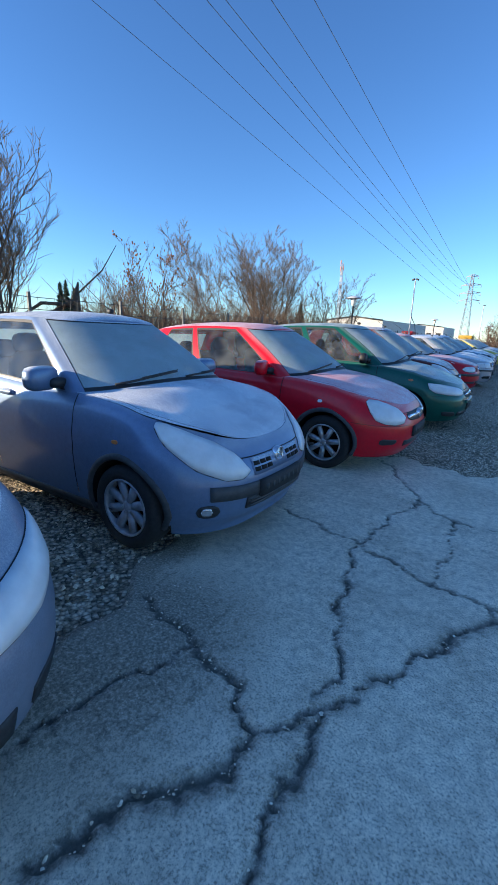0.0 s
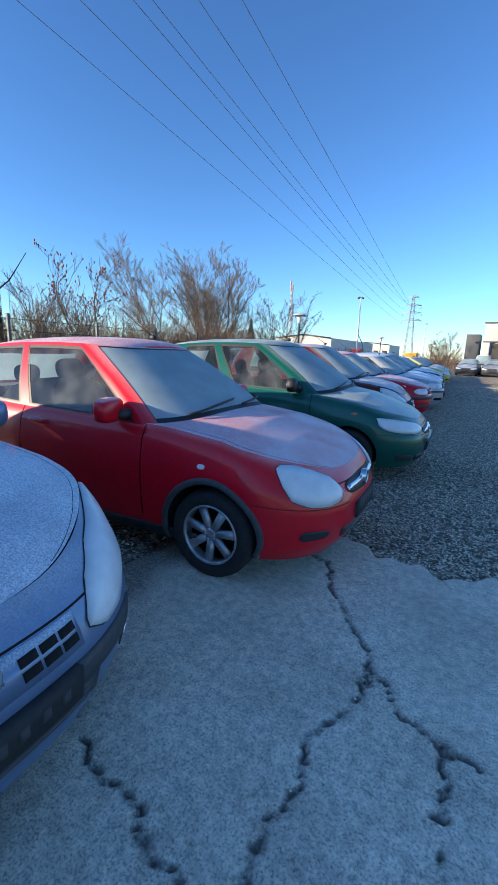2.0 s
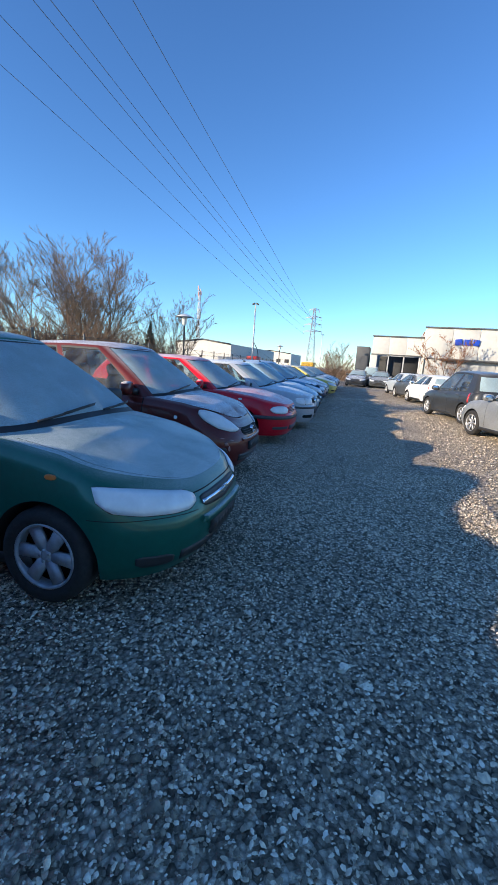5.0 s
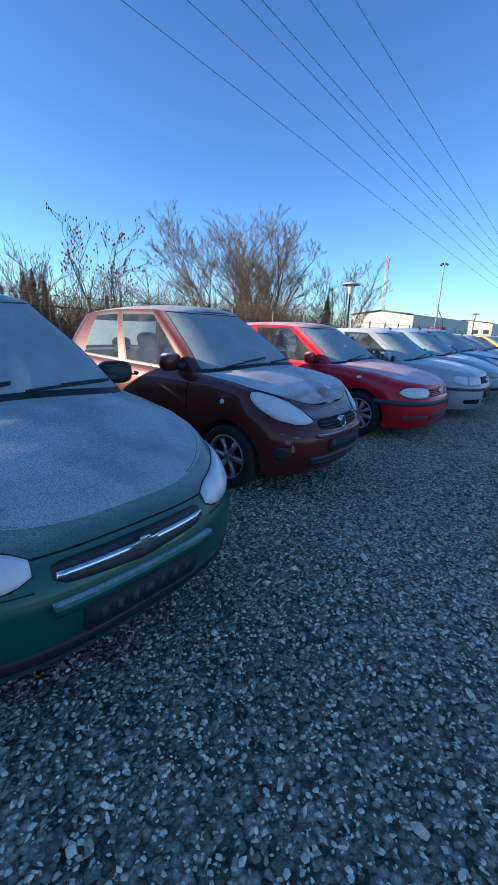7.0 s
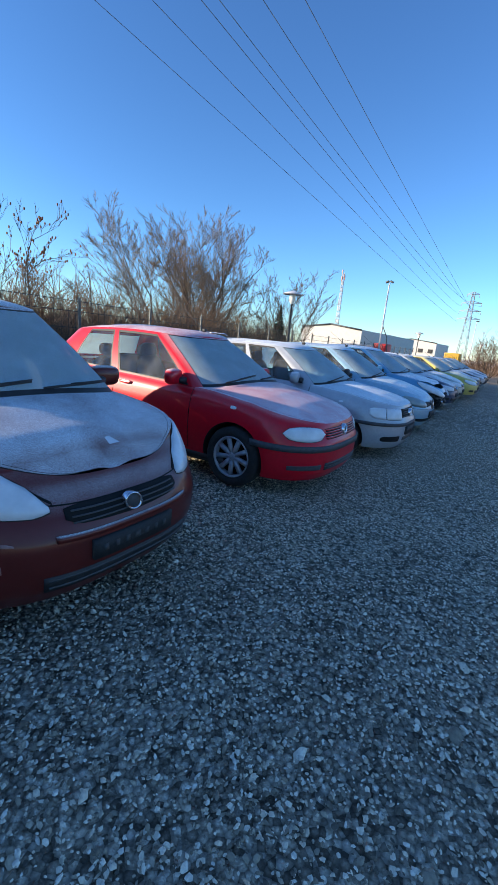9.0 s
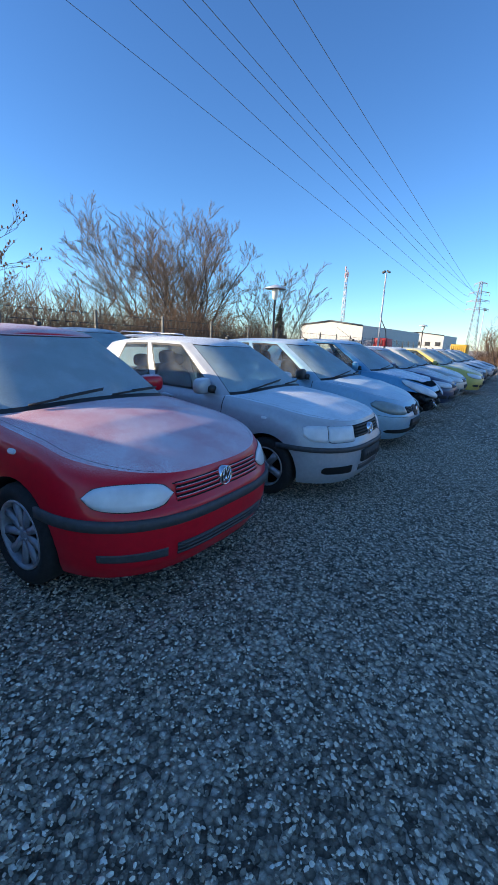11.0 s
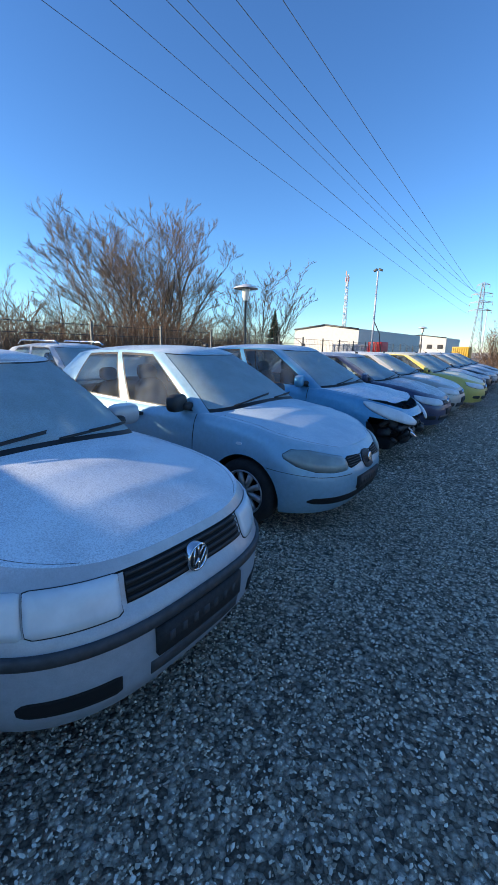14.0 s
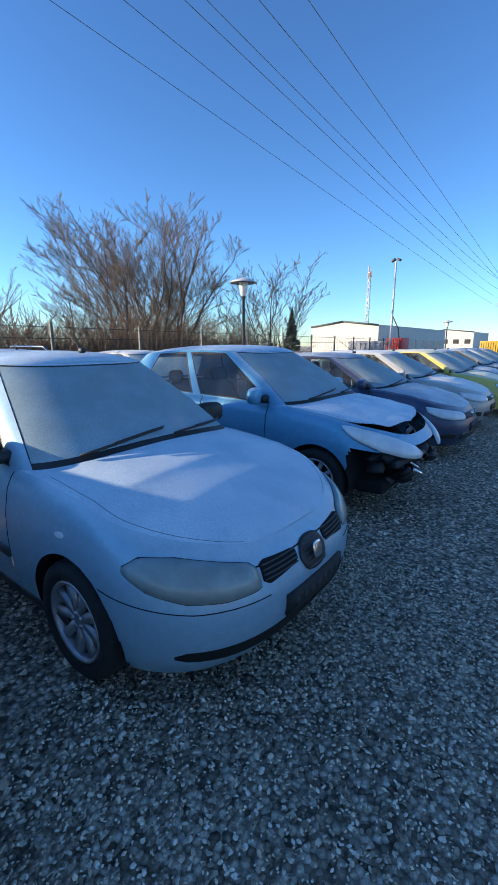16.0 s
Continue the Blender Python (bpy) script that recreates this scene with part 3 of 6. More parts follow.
    for ax in axles:
        for k in (1, -1):
            angs = np.radians(np.linspace(-16, 196, 26))
            ps, pz = ax - np.cos(angs) * c["arch"], np.maximum(zc + np.sin(angs) * c["arch"], c["zb"])
            aa = np.interp(ps, np.maximum.accumulate(sh.low(sh.cc, np.full(400, 0.5))[0]), sh.arc)
            O = sh.at(k * aa, pz, np.full(26, 0.0005))
            I = O.copy()
            I[:, 1] = k * (W - 0.36)
            v_ = np.stack([O, I], 1).reshape(-1, 3)
            f_ = [(2 * i, 2 * i + 1, 2 * i + 3, 2 * i + 2) for i in range(25)]
            cap = len(v_)
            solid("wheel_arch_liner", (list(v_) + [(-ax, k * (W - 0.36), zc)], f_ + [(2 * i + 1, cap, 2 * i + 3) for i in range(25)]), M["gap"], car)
            if flare:
                rr_ = np.array([c["arch"] - 0.006, c["arch"] - 0.002, c["arch"] + 0.03, c["arch"] + 0.038])
                oo = np.array([-0.004, 0.012, 0.01, -0.003])
                rows_ = []
                for r_, o_ in zip(rr_, oo):
                    qs, qz = ax - np.cos(angs) * r_, np.maximum(zc + np.sin(angs) * r_, c["zb"])
                    rows_.append(sh.at(k * np.interp(qs, np.maximum.accumulate(sh.low(sh.cc, np.full(400, 0.5))[0]), sh.arc), qz, np.full(26, o_)))
                solid("wheel_arch_trim", (np.stack(rows_, 1).reshape(-1, 3), grid_faces(26, 4)), flare, car)
            wy = k * (W - 0.105)
            key = ("w", round(c["hub"], 3), wheel, rim)
            if key not in WHEELS:
                WHEELS[key] = [mesh_of(n_, *g_) for n_, g_ in zip(("tyre", "rim", "wheel"), wheel_geo(c["hub"], wheel))]
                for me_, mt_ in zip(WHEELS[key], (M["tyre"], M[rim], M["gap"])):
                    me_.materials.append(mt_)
            wh = new("wheel", WHEELS[key][2])
            wh.parent = car
            wh.matrix_basis = pose(-ax, wy, c["hub"], 0, 17 * (ax + k), 0 if k > 0 else 180)
            for nm, me_ in zip(("tyre", "rim"), WHEELS[key]):
                o_ = new(nm, me_)
                o_.parent = wh
    # cabin
    solid("dashboard", box(-(c["ws0"] + 0.38), 0, float(sh.ringz(c["ws0"])) - 0.06, 0.4, W * 1.5, 0.22, 0.06), M["cabin"], car)
    solid("cabin_floor", box(-(c["ws0"] + 1.3), 0, 0.4, 2.3, W * 1.55, 0.1, 0.02), M["cabin"], car)
    if seats:
        for k in (1, -1):
            xs = -(c["ws0"] + 1.25)
            geo = join(moved(lump(0.08, 0.23, 0.34), pose(xs - 0.1, k * 0.36, 0.82, 0, -14)), moved(lump(0.25, 0.24, 0.09), pose(xs + 0.18, k * 0.36, 0.52)), moved(lump(0.05, 0.13, 0.09), pose(xs - 0.2, k * 0.36, 1.2, 0, -10)))
            solid("seat", geo, M["seat"], car)
        solid("rear_bench", join(moved(lump(0.09, 0.6, 0.3), pose(-(c["rs0"] - 0.75), 0, 0.8, 0, -14)), moved(lump(0.05, 0.12, 0.08), pose(-(c["rs0"] - 0.72), 0.33, 1.14)), moved(lump(0.05, 0.12, 0.08), pose(-(c["rs0"] - 0.72), -0.33, 1.14))), M["seat"], car)
        st = [(0.18 * math.cos(q) * 0.35 - (c["ws0"] + 0.72), 0.36 + 0.18 * math.sin(q), 0.92 + 0.17 * math.cos(q)) for q in np.linspace(0, 2 * math.pi, 20)]
        solid("steering_wheel", tube(st, 0.014, 6), M["black"], car)
    # wipers
    for y0, y1 in ((0.05, 0.62), (-0.55, 0.0)):
        pts = []
        for q in np.linspace(0, 1, 7):
            yy = y0 + (y1 - y0) * q
            best = np.interp(abs(yy), GP[:26, 3, 1], -GP[:26, 3, 0])
            zz = np.interp(abs(yy), GP[:26, 3, 1], GP[:26, 3, 2])
            pts.append((-best + 0.02 - 0.05 * q, yy, zz + 0.035 * q + 0.006))
        solid("wiper", join(tube(pts, 0.0085, 5), tube([(p[0] + 0.012, p[1], p[2] + 0.012) for p in pts[2:]], 0.004, 4)), M["black"], car)
    # mirrors
    mm = mirror or body
    for k in (1, -1):
        i0 = int(np.argmin(abs(gu - 1.05)))
        px, py, pz = GP[i0, 2]
        base = (px + 0.035, k * (py + 0.11), pz + 0.062)
        g1 = moved(lump(0.06, 0.122, 0.08, 0.6), pose(*base, 0, 0, -k * 12))
        mo = solid("mirror", g1, mm, car)
        solid("mirror_arm", moved(lump(0.05, 0.07, 0.035), pose(px + 0.07, k * (py + 0.015), pz + 0.03)), M["black"], mo)
        solid("mirror_glass", moved(lump(0.006, 0.1, 0.066, 0.8, 12, 4), pose(base[0] - 0.058, base[1], base[2], 0, 0, -k * 12)), M["mirrorglass"], mo)
    zr = float(c["roof"] + c["crown"] * 0.92)
    solid("antenna", join(moved(lump(0.03, 0.022, 0.02), pose(-(c["ws1"] + 0.12), 0, zr - 0.005)), tube([(-(c["ws1"] + 0.12), 0, zr), (-(c["ws1"] + 0.2), 0, zr + 0.05), (-(c["ws1"] + 0.52), 0, zr + 0.26)], [0.006, 0.004, 0.002], 5)), M["black"], car)
    for k in (1, -1):
        a0, a1 = sh.arc[-1] * 0.36, sh.arc[-1] * 0.76
        solid("sill_trim", sh.band([k * a0, k * a1], [c["zb"] + 0.085] * 2, [c["zb"] + 0.004] * 2, 0.006, 20, 3), M["black"], car)
    # tail lights, rear plate
    for k in (1, -1):
        a1 = sh.arc[-1]
        zt = float(sh.ringz(L - 0.3))
        solid("tail_light", sh.band([k * (a1 - 0.1), k * (a1 - 0.03)], [zt - 0.05, zt - 0.03], [zt - 0.3, zt - 0.32], 0.008, 4, 5), M["redlens"], car)
    if features and "build" in features:
        features["build"](car, sh, body)
    return car


WHEELS = {}


def ell(a0, a1, z0, z1, n=11, p=2.4):
    """Stations, top and bottom of a rounded field."""
    q = np.linspace(-1, 1, n)
    h = (1 - np.abs(q) ** p) ** (1 / p) * 0.5
    return list(a0 + (q + 1) / 2 * (a1 - a0)), list((z0 + z1) / 2 + h * (z1 - z0)), list((z0 + z1) / 2 - h * (z1 - z0))


def field(car, sh, name, a, top, bot, material, off=0.006, bulge=0.0, sides=(1, -1), nu=16, nv=6, label=""):
    obs = []
    for k in sides:
        if name == "headlight":
            solid("headlight_seal", sh.band([k * (a[0] - 0.004), *[k * q for q in a[1:-1]], k * (a[-1] + 0.004)], [q + 0.003 for q in top], [q - 0.004 for q in bot], 0.003, nu + 4, nv), M["black"], car)
        obs.append(solid(name, sh.band([k * q for q in a], top, bot, off, nu, nv, bulge), material, car, label))
    return obs


def strip(car, sh, name, a0, a1, z0, z1, material, off=0.012, nu=30, label=""):
    return solid(name, sh.band([a0, a1], [z1, z1], [z0, z0], off, nu, 3), material, car, label)


def badge(car, sh, z, r, ring_m, disc_m, off=0.02, squash=1.0, bars=()):
    p = sh.at(np.array([0.0]), np.array([z]), np.array([off]))[0]
    up = sh.at(np.array([0.0]), np.array([z + 0.03]), np.array([off]))[0]
    tilt = math.degrees(math.atan2(p[0] - up[0], up[2] - p[2]))
    m = pose(p[0], p[1], p[2], 0, -tilt, -90) @ Matrix.Diagonal((1, 1, squash, 1))
    b = solid("badge", moved(lathe(((0.001, 0.0), (r * 0.95, 0.0), (r * 0.95, -0.03)), 28), m), disc_m, car)
    solid("badge_ring", moved(lathe(((r * 0.82, 0.001), (r * 0.86, 0.007), (r * 0.98, 0.007), (r * 1.02, 0.0), (r * 1.02, -0.03)), 28), m), ring_m, b)
    for p0, p1 in bars:
        solid("badge_bar", moved(tube([(p0[0] * r, 0.003, p0[1] * r), (p1[0] * r, 0.003, p1[1] * r)], r * 0.085, 5), m), ring_m, b)
    return b, m


CHEVRONS = (((-0.6, 0.62), (-0.28, -0.8)), ((-0.28, -0.8), (0.0, -0.05)), ((0.0, -0.05), (0.28, -0.8)), ((0.28, -0.8), (0.6, 0.62)), ((-0.3, 0.85), (0.0, 0.12)), ((0.3, 0.85), (0.0, 0.12)))


def plate(car, sh, z, h=0.115, w=0.52, off=0.02, m="plate"):
    p = strip(car, sh, "number_plate_holder", -w / 2, w / 2, z - h / 2, z + h / 2, M[m], off, 10, "black number plate holder with no plate")
    for q in range(7):
        a = -w * 0.4 + q * w * 0.125
        solid("marking", sh.band([a, a + w * 0.05], [z + h * 0.16] * 2, [z - h * 0.18] * 2, off + 0.002, 3, 2), M["mark"], p)
    return p


def slats(car, sh, a0, a1, z0, z1, n, material, off=0.014, th=0.4):
    for k in range(n):
        z = z0 + (z1 - z0) * (k + 0.5) / n
        h = (z1 - z0) / n * th / 2
        strip(car, sh, "grille_slat", a0, a1, z - h, z + h, material, off, 14)

# ---------------- ground ----------------
def ground_material():
    m, t, b = mat("gravel ground")
    tc = t.nodes.new("ShaderNodeTexCoord")
    vor = node(t, "TexVoronoi", Scale=38.0)
    t.links.new(tc.outputs["Object"], vor.inputs["Vector"])
    vor2 = node(t, "TexVoronoi", Scale=85.0)
    t.links.new(tc.outputs["Object"], vor2.inputs["Vector"])
    sepc = t.nodes.new("ShaderNodeSeparateColor")
    t.links.new(vor.outputs["Color"], sepc.inputs[0])
    col = ramp(t, sepc.outputs[0], ((0.0, (0.18, 0.142, 0.1)), (0.38, (0.5, 0.4, 0.285)), (0.65, (0.88, 0.715, 0.52)), (1.0, (0.97, 0.84, 0.66))))
    big = noise_tex(t, 0.8, 4)
    col = mix_rgb(t, 1.0, col, ramp(t, big, ((0.3, grey(0.75)), (0.7, grey(1.1)))), "MULTIPLY")
    # shade in the gaps between stones, multiplied into the colour
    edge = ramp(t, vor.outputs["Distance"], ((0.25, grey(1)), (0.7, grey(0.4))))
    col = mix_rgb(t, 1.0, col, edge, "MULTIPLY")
    t.links.new(col, b.inputs["Base Color"])
    b.inputs["Roughness"].default_value = 0.85
    h = math_node(t, "ADD", math_node(t, "MULTIPLY", vor.outputs["Distance"], -1.0), math_node(t, "MULTIPLY", vor2.outputs["Distance"], -0.4))
    bump(t, b, h, 1.0, 0.03)
    return m


def rough_sheet(name, x0, x1, y0, y1, n, zf, material):
    xs, ys = np.linspace(x0, x1, n), np.linspace(y0, y1, n)
    vs = [(x, y, zf(x, y)) for x in xs for y in ys]
    ob = solid(name, (vs, [f[::-1] for f in grid_faces(n, n)]), material)
    return ob


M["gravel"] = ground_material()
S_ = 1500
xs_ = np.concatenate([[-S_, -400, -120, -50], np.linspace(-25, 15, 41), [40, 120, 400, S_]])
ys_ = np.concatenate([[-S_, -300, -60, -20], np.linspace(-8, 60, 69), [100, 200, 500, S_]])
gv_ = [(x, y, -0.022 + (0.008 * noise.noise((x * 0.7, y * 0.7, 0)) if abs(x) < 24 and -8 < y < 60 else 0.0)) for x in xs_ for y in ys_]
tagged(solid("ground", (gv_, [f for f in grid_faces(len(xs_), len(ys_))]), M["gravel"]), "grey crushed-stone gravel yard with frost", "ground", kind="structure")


def stone_material():
    m, t, b = mat("crushed stone")
    geo = t.nodes.new("ShaderNodeNewGeometry")
    r = geo.outputs["Random Per Island"]
    col = ramp(t, r, ((0.0, (0.15, 0.12, 0.085)), (0.4, (0.4, 0.32, 0.225)), (0.58, (0.7, 0.565, 0.405)), (0.74, (0.97, 0.81, 0.6)), (1.0, (0.98, 0.88, 0.72))))
    n = noise_tex(t, 60, 4)
    t.links.new(mix_rgb(t, 1.0, col, ramp(t, n, ((0.3, grey(0.75)), (0.7, grey(1.15)))), "MULTIPLY"), b.inputs["Base Color"])
    b.inputs["Roughness"].default_value = 0.8
    bump(t, b, noise_tex(t, 320, 3), 0.3, 0.004)
    return m


def concrete_edge(x):
    return 4.12 + 0.07 * math.sin(x * 5.1) + 0.05 * math.sin(x * 13.7 + 1) + 0.03 * math.sin(x * 31)


def concrete_left(y):
    return -1.12 - 0.28 * y + 0.07 * math.sin(y * 4.3) + 0.05 * math.sin(y * 11 + 2) if y > 0 else -1.08 + 0.2 * y + 0.06 * math.sin(y * 7)


CRACKS = [((-1.5, 4.2), (-0.95, 3.8), (-0.4, 2.95), (-0.1, 2.7), (0.19, 2.77), (0.9, 2.6)),
          ((-1.5, 2.2), (-1.16, 2.05), (-0.53, 1.9), (-0.02, 1.72), (0.25, 1.68), (1.1, 1.9)),
          ((-0.39, 2.93), (-0.5, 2.48), (-0.48, 2.08), (-0.53, 1.9)),
          ((-0.53, 1.9), (-0.32, 1.18), (-0.15, 0.8), (-0.13, 0.59), (-0.27, 0.36)),
          ((1.2, 1.7), (0.34, 1.56), (0.18, 1.33), (0.07, 1.01), (-0.06, 0.72), (-0.1, 0.53), (-0.08, 0.34), (-0.02, 0.04), (0.05, -0.4)),
          ((-1.13, 0.63), (-0.68, 0.54), (-0.43, 0.47), (-0.27, 0.36), (-0.22, 0.18), (-0.37, 0.04), (-0.5, -0.3)),
          ((0.25, 1.68), (0.6, 1.2), (1.3, 0.9)), ((-0.1, 2.7), (0.0, 2.2), (-0.02, 1.72)), ((-0.7, 0.54), (-0.85, 0.1), (-0.8, -0.5))]
CRACK_W = (0.005, 0.006, 0.005, 0.007, 0.012, 0.017, 0.005, 0.0045, 0.007)


def crack_field(X, Y, spread=1.0):
    """How deep in a crack each place lies, 0 to 1; spread widens the cracks to the soiled band along them."""
    wx = X + 0.022 * np.sin(Y * 17 + 3 * np.sin(X * 9)) + 0.009 * np.sin(Y * 61 + X * 37) + 0.005 * np.sin(Y * 143 - X * 90)
    wy = Y + 0.022 * np.sin(X * 15 + 2 * np.sin(Y * 8)) + 0.009 * np.sin(X * 57 - Y * 33) + 0.005 * np.sin(X * 131 + Y * 77)
    best = np.zeros(X.shape)
    for line, w in zip(CRACKS, CRACK_W):
        w2 = w * spread * (1 + 0.5 * np.sin(X * 14) * np.sin(Y * 11))
        for (ax, ay), (bx, by) in zip(line[:-1], line[1:]):
            q = np.clip(((wx - ax) * (bx - ax) + (wy - ay) * (by - ay)) / ((bx - ax) ** 2 + (by - ay) ** 2), 0, 1)
            dd = np.hypot(wx - ax - q * (bx - ax), wy - ay - q * (by - ay))
            best = np.maximum(best, np.clip(1.4 - dd / w2, 0, 1))
    return best


def concrete_material():
    m, t, b = mat("worn concrete")
    n1, n2, n3 = noise_tex(t, 1.6, 6, 0.65), noise_tex(t, 22, 6, 0.7), noise_tex(t, 120, 3, 0.7)
    col = ramp(t, n1, ((0.3, (0.62, 0.515, 0.39)), (0.5, (0.8, 0.675, 0.52)), (0.7, (0.95, 0.82, 0.65))))
    col = mix_rgb(t, 1.0, col, ramp(t, n2, ((0.34, grey(0.72)), (0.6, grey(1.1)))), "MULTIPLY")
    spots = ramp(t, n3, ((0.32, grey(0.45)), (0.5, grey(1.0)), (0.68, grey(1.2))))
    col = mix_rgb(t, 1.0, col, spots, "MULTIPLY")
    at_ = t.nodes.new("ShaderNodeAttribute")
    at_.attribute_name = "crack"
    soil = t.nodes.new("ShaderNodeAttribute")
    soil.attribute_name = "soil"
    grit = ramp(t, noise_tex(t, 75, 4, 0.7), ((0.36, (0.1, 0.085, 0.066)), (0.5, (0.26, 0.22, 0.165)), (0.66, (0.6, 0.51, 0.4))))
    edge = math_node(t, "ADD", soil.outputs["Fac"], math_node(t, "MULTIPLY", math_node(t, "SUBTRACT", n2, 0.5), 1.4))
    col = mix_rgb(t, ramp(t, edge, ((0.25, grey(0.0)), (0.62, grey(0.85)))), col, grit)
    col = mix_rgb(t, at_.outputs["Fac"], col, (0.11, 0.1, 0.08))
    t.links.new(col, b.inputs["Base Color"])
    b.inputs["Roughness"].default_value = 0.82
    bump(t, b, math_node(t, "ADD", n2, math_node(t, "MULTIPLY", n3, 0.5)), 0.8, 0.012)
    return m


def build_concrete():
    nx, ny = 320, 440
    xs, ys = np.linspace(-2.6, 2.9, nx), np.linspace(-3.2, 4.45, ny)
    X, Y = np.meshgrid(xs, ys, indexing="ij")
    cr = crack_field(X, Y)
    edge = np.vectorize(concrete_edge)(X)
    left = np.vectorize(concrete_left)(Y)
    slab = np.floor(X * 0.9 + 0.4 * Y) * 0.37
    Z = 0.004 + 0.006 * np.sin(X * 1.7 + 1) * np.sin(Y * 1.3) + 0.004 * np.sin(slab * 9) - 0.02 * cr
    drop = np.clip((Y - edge) / 0.1, 0, 1) + np.clip((left - X) / 0.12, 0, 1)
    Z -= 0.06 * np.clip(drop, 0, 1)
    ob = solid("concrete_slab", (np.stack([X, Y, Z], -1).reshape(-1, 3), [f for f in grid_faces(nx, ny)]), concrete_material())
    at_ = ob.data.attributes.new("crack", "FLOAT", "POINT")
    at_.data.foreach_set("value", np.clip(cr * 0.9, 0, 1).reshape(-1).astype(np.float32))
    so = ob.data.attributes.new("soil", "FLOAT", "POINT")
    corner = np.clip(1.15 - np.hypot((X + 1.0) / 0.75, (Y - 0.35) / 0.8), 0, 1)
    band = np.maximum(crack_field(X, Y, 4.0) * 0.52, np.clip(1 - (X - left) / 0.35, 0, 1))
    so.data.foreach_set("value", np.clip(np.maximum(band, corner), 0, 1).reshape(-1).astype(np.float32))
    tagged(ob, "cracked pale grey concrete slab with worn gravelly joints", "pavement", kind="structure")


build_concrete()


def build_stones():
    """Loose crushed stone: flattened, irregular eight- and twelve-sided chips."""
    rng = np.random.default_rng(5)
    cs = []

    def scatter(n, x0, x1, y0, y1, r0, r1):
        p = np.stack([rng.uniform(x0, x1, n), rng.uniform(y0, y1, n)], 1)
        r = r0 + (r1 - r0) * rng.random(n) ** 2.2
        cs.append(np.column_stack([p, r]))
    scatter(68000, -1.9, 1.5, 3.9, 10.5, 0.0052, 0.0142)
    scatter(66000, -2.3, 0.7, 10.5, 17.5, 0.0048, 0.0122)
    scatter(8000, -3.6, -1.4, -2.0, 10.5, 0.008, 0.022)
    scatter(7000, -4.2, -1.8, 10.5, 19.0, 0.008, 0.02)
    scatter(8000, 1.2, 3.6, 3.9, 18.0, 0.009, 0.022)
    scatter(9000, -3.0, 2.2, 17.5, 26.0, 0.011, 0.024)
    scatter(3600, -1.0, 1.2, -1.6, 4.1, 0.003, 0.009)
    scatter(5000, -1.2, 0.4, -0.9, 1.4, 0.004, 0.011)
    scatter(150, -1.2, 1.2, 4.3, 10.0, 0.022, 0.036)
    C = np.concatenate(cs)
    conc = np.array([y < concrete_edge(x) - 0.03 and x > concrete_left(y) + 0.05 and x < 3 for x, y, _ in C])
    cr = crack_field(C[:, 0], C[:, 1])
    keep = ~conc | (C[:, 2] < 0.0092) & ((cr > 0.15) | (rng.random(len(C)) < 0.12)) | (C[:, 2] < 0.02) & (cr > 0.25)
    C = C[keep]
    conc = conc[keep]
    n = len(C)
    base = np.array([(1, 0, 0), (0.35, 0.9, 0.1), (-0.7, 0.65, -0.1), (-0.95, -0.3, 0.1), (-0.1, -1, 0), (0.75, -0.6, 0.1), (0.25, 0.1, 0.95), (-0.35, 0.1, 0.8)], float)
    tri = [(0, 1, 6), (1, 7, 6), (1, 2, 7), (2, 3, 7), (3, 4, 7), (4, 6, 7), (4, 5, 6), (5, 0, 6)]
    ang = rng.uniform(0, 2 * math.pi, n)
    V = np.tile(base, (n, 1, 1)) * (1 + rng.normal(0, 0.16, (n, 8, 3)))
    V *= np.stack([np.ones(n), rng.uniform(0.5, 0.95, n), rng.uniform(0.5, 0.95, n)], 1)[:, None, :]
    tx, ty = rng.normal(0, 0.28, n), rng.normal(0, 0.28, n)
    V[..., 2] += V[..., 0] * tx[:, None] + V[..., 1] * ty[:, None]
    c_, s_ = np.cos(ang)[:, None], np.sin(ang)[:, None]
    V = np.stack([V[..., 0] * c_ - V[..., 1] * s_, V[..., 0] * s_ + V[..., 1] * c_, V[..., 2]], -1)
    V *= C[:, 2][:, None, None]
    V[..., 0] += C[:, 0][:, None]
    V[..., 1] += C[:, 1][:, None]
    V[..., 2] += np.where(conc, 0.0, -0.016 + rng.uniform(0, 0.016, n))[:, None]
    F = (np.array(tri)[None] + 8 * np.arange(n)[:, None, None]).reshape(-1, 3)
    me = bpy.data.meshes.new("gravel_stones")
    me.vertices.add(n * 8)
    me.vertices.foreach_set("co", V.reshape(-1).astype(np.float32))
    me.loops.add(len(F) * 3)
    me.polygons.add(len(F))
    me.loops.foreach_set("vertex_index", F.reshape(-1).astype(np.int32))
    me.polygons.foreach_set("loop_start", (np.arange(len(F)) * 3).astype(np.int32))
    me.update(calc_edges=True)
    me.materials.append(stone_material())
    tagged(new("gravel_stones", me), "loose grey crushed stones with frost", "gravel", kind="stuff")


build_stones()

# ---------------- the near row of cars ----------------
ROW = 4.6
P_PIXO = paint("lavender blue paint", (0.12, 0.19, 0.32), 0.78, 0.04, 0.35)
P_CORSA = paint("red paint", (0.66, 0.004, 0.018), 0.64, 0.0)
P_KALOS = paint("dark green paint", (0.002, 0.1, 0.075), 0.5, 0.0, 0.2)
P_SIRION = paint("maroon brown paint", (0.12, 0.017, 0.014), 0.7, 0.0, 0.1)
P_GOLF = paint("faded red paint", (0.6, 0.005, 0.02), 0.66, 0.0)
P_POLO = paint("silver paint", (0.38, 0.41, 0.45), 0.92, 0.1, 0.25)
P_IBIZA = paint("pale blue silver paint", (0.25, 0.45, 0.58), 0.66, 0.08, 0.25)
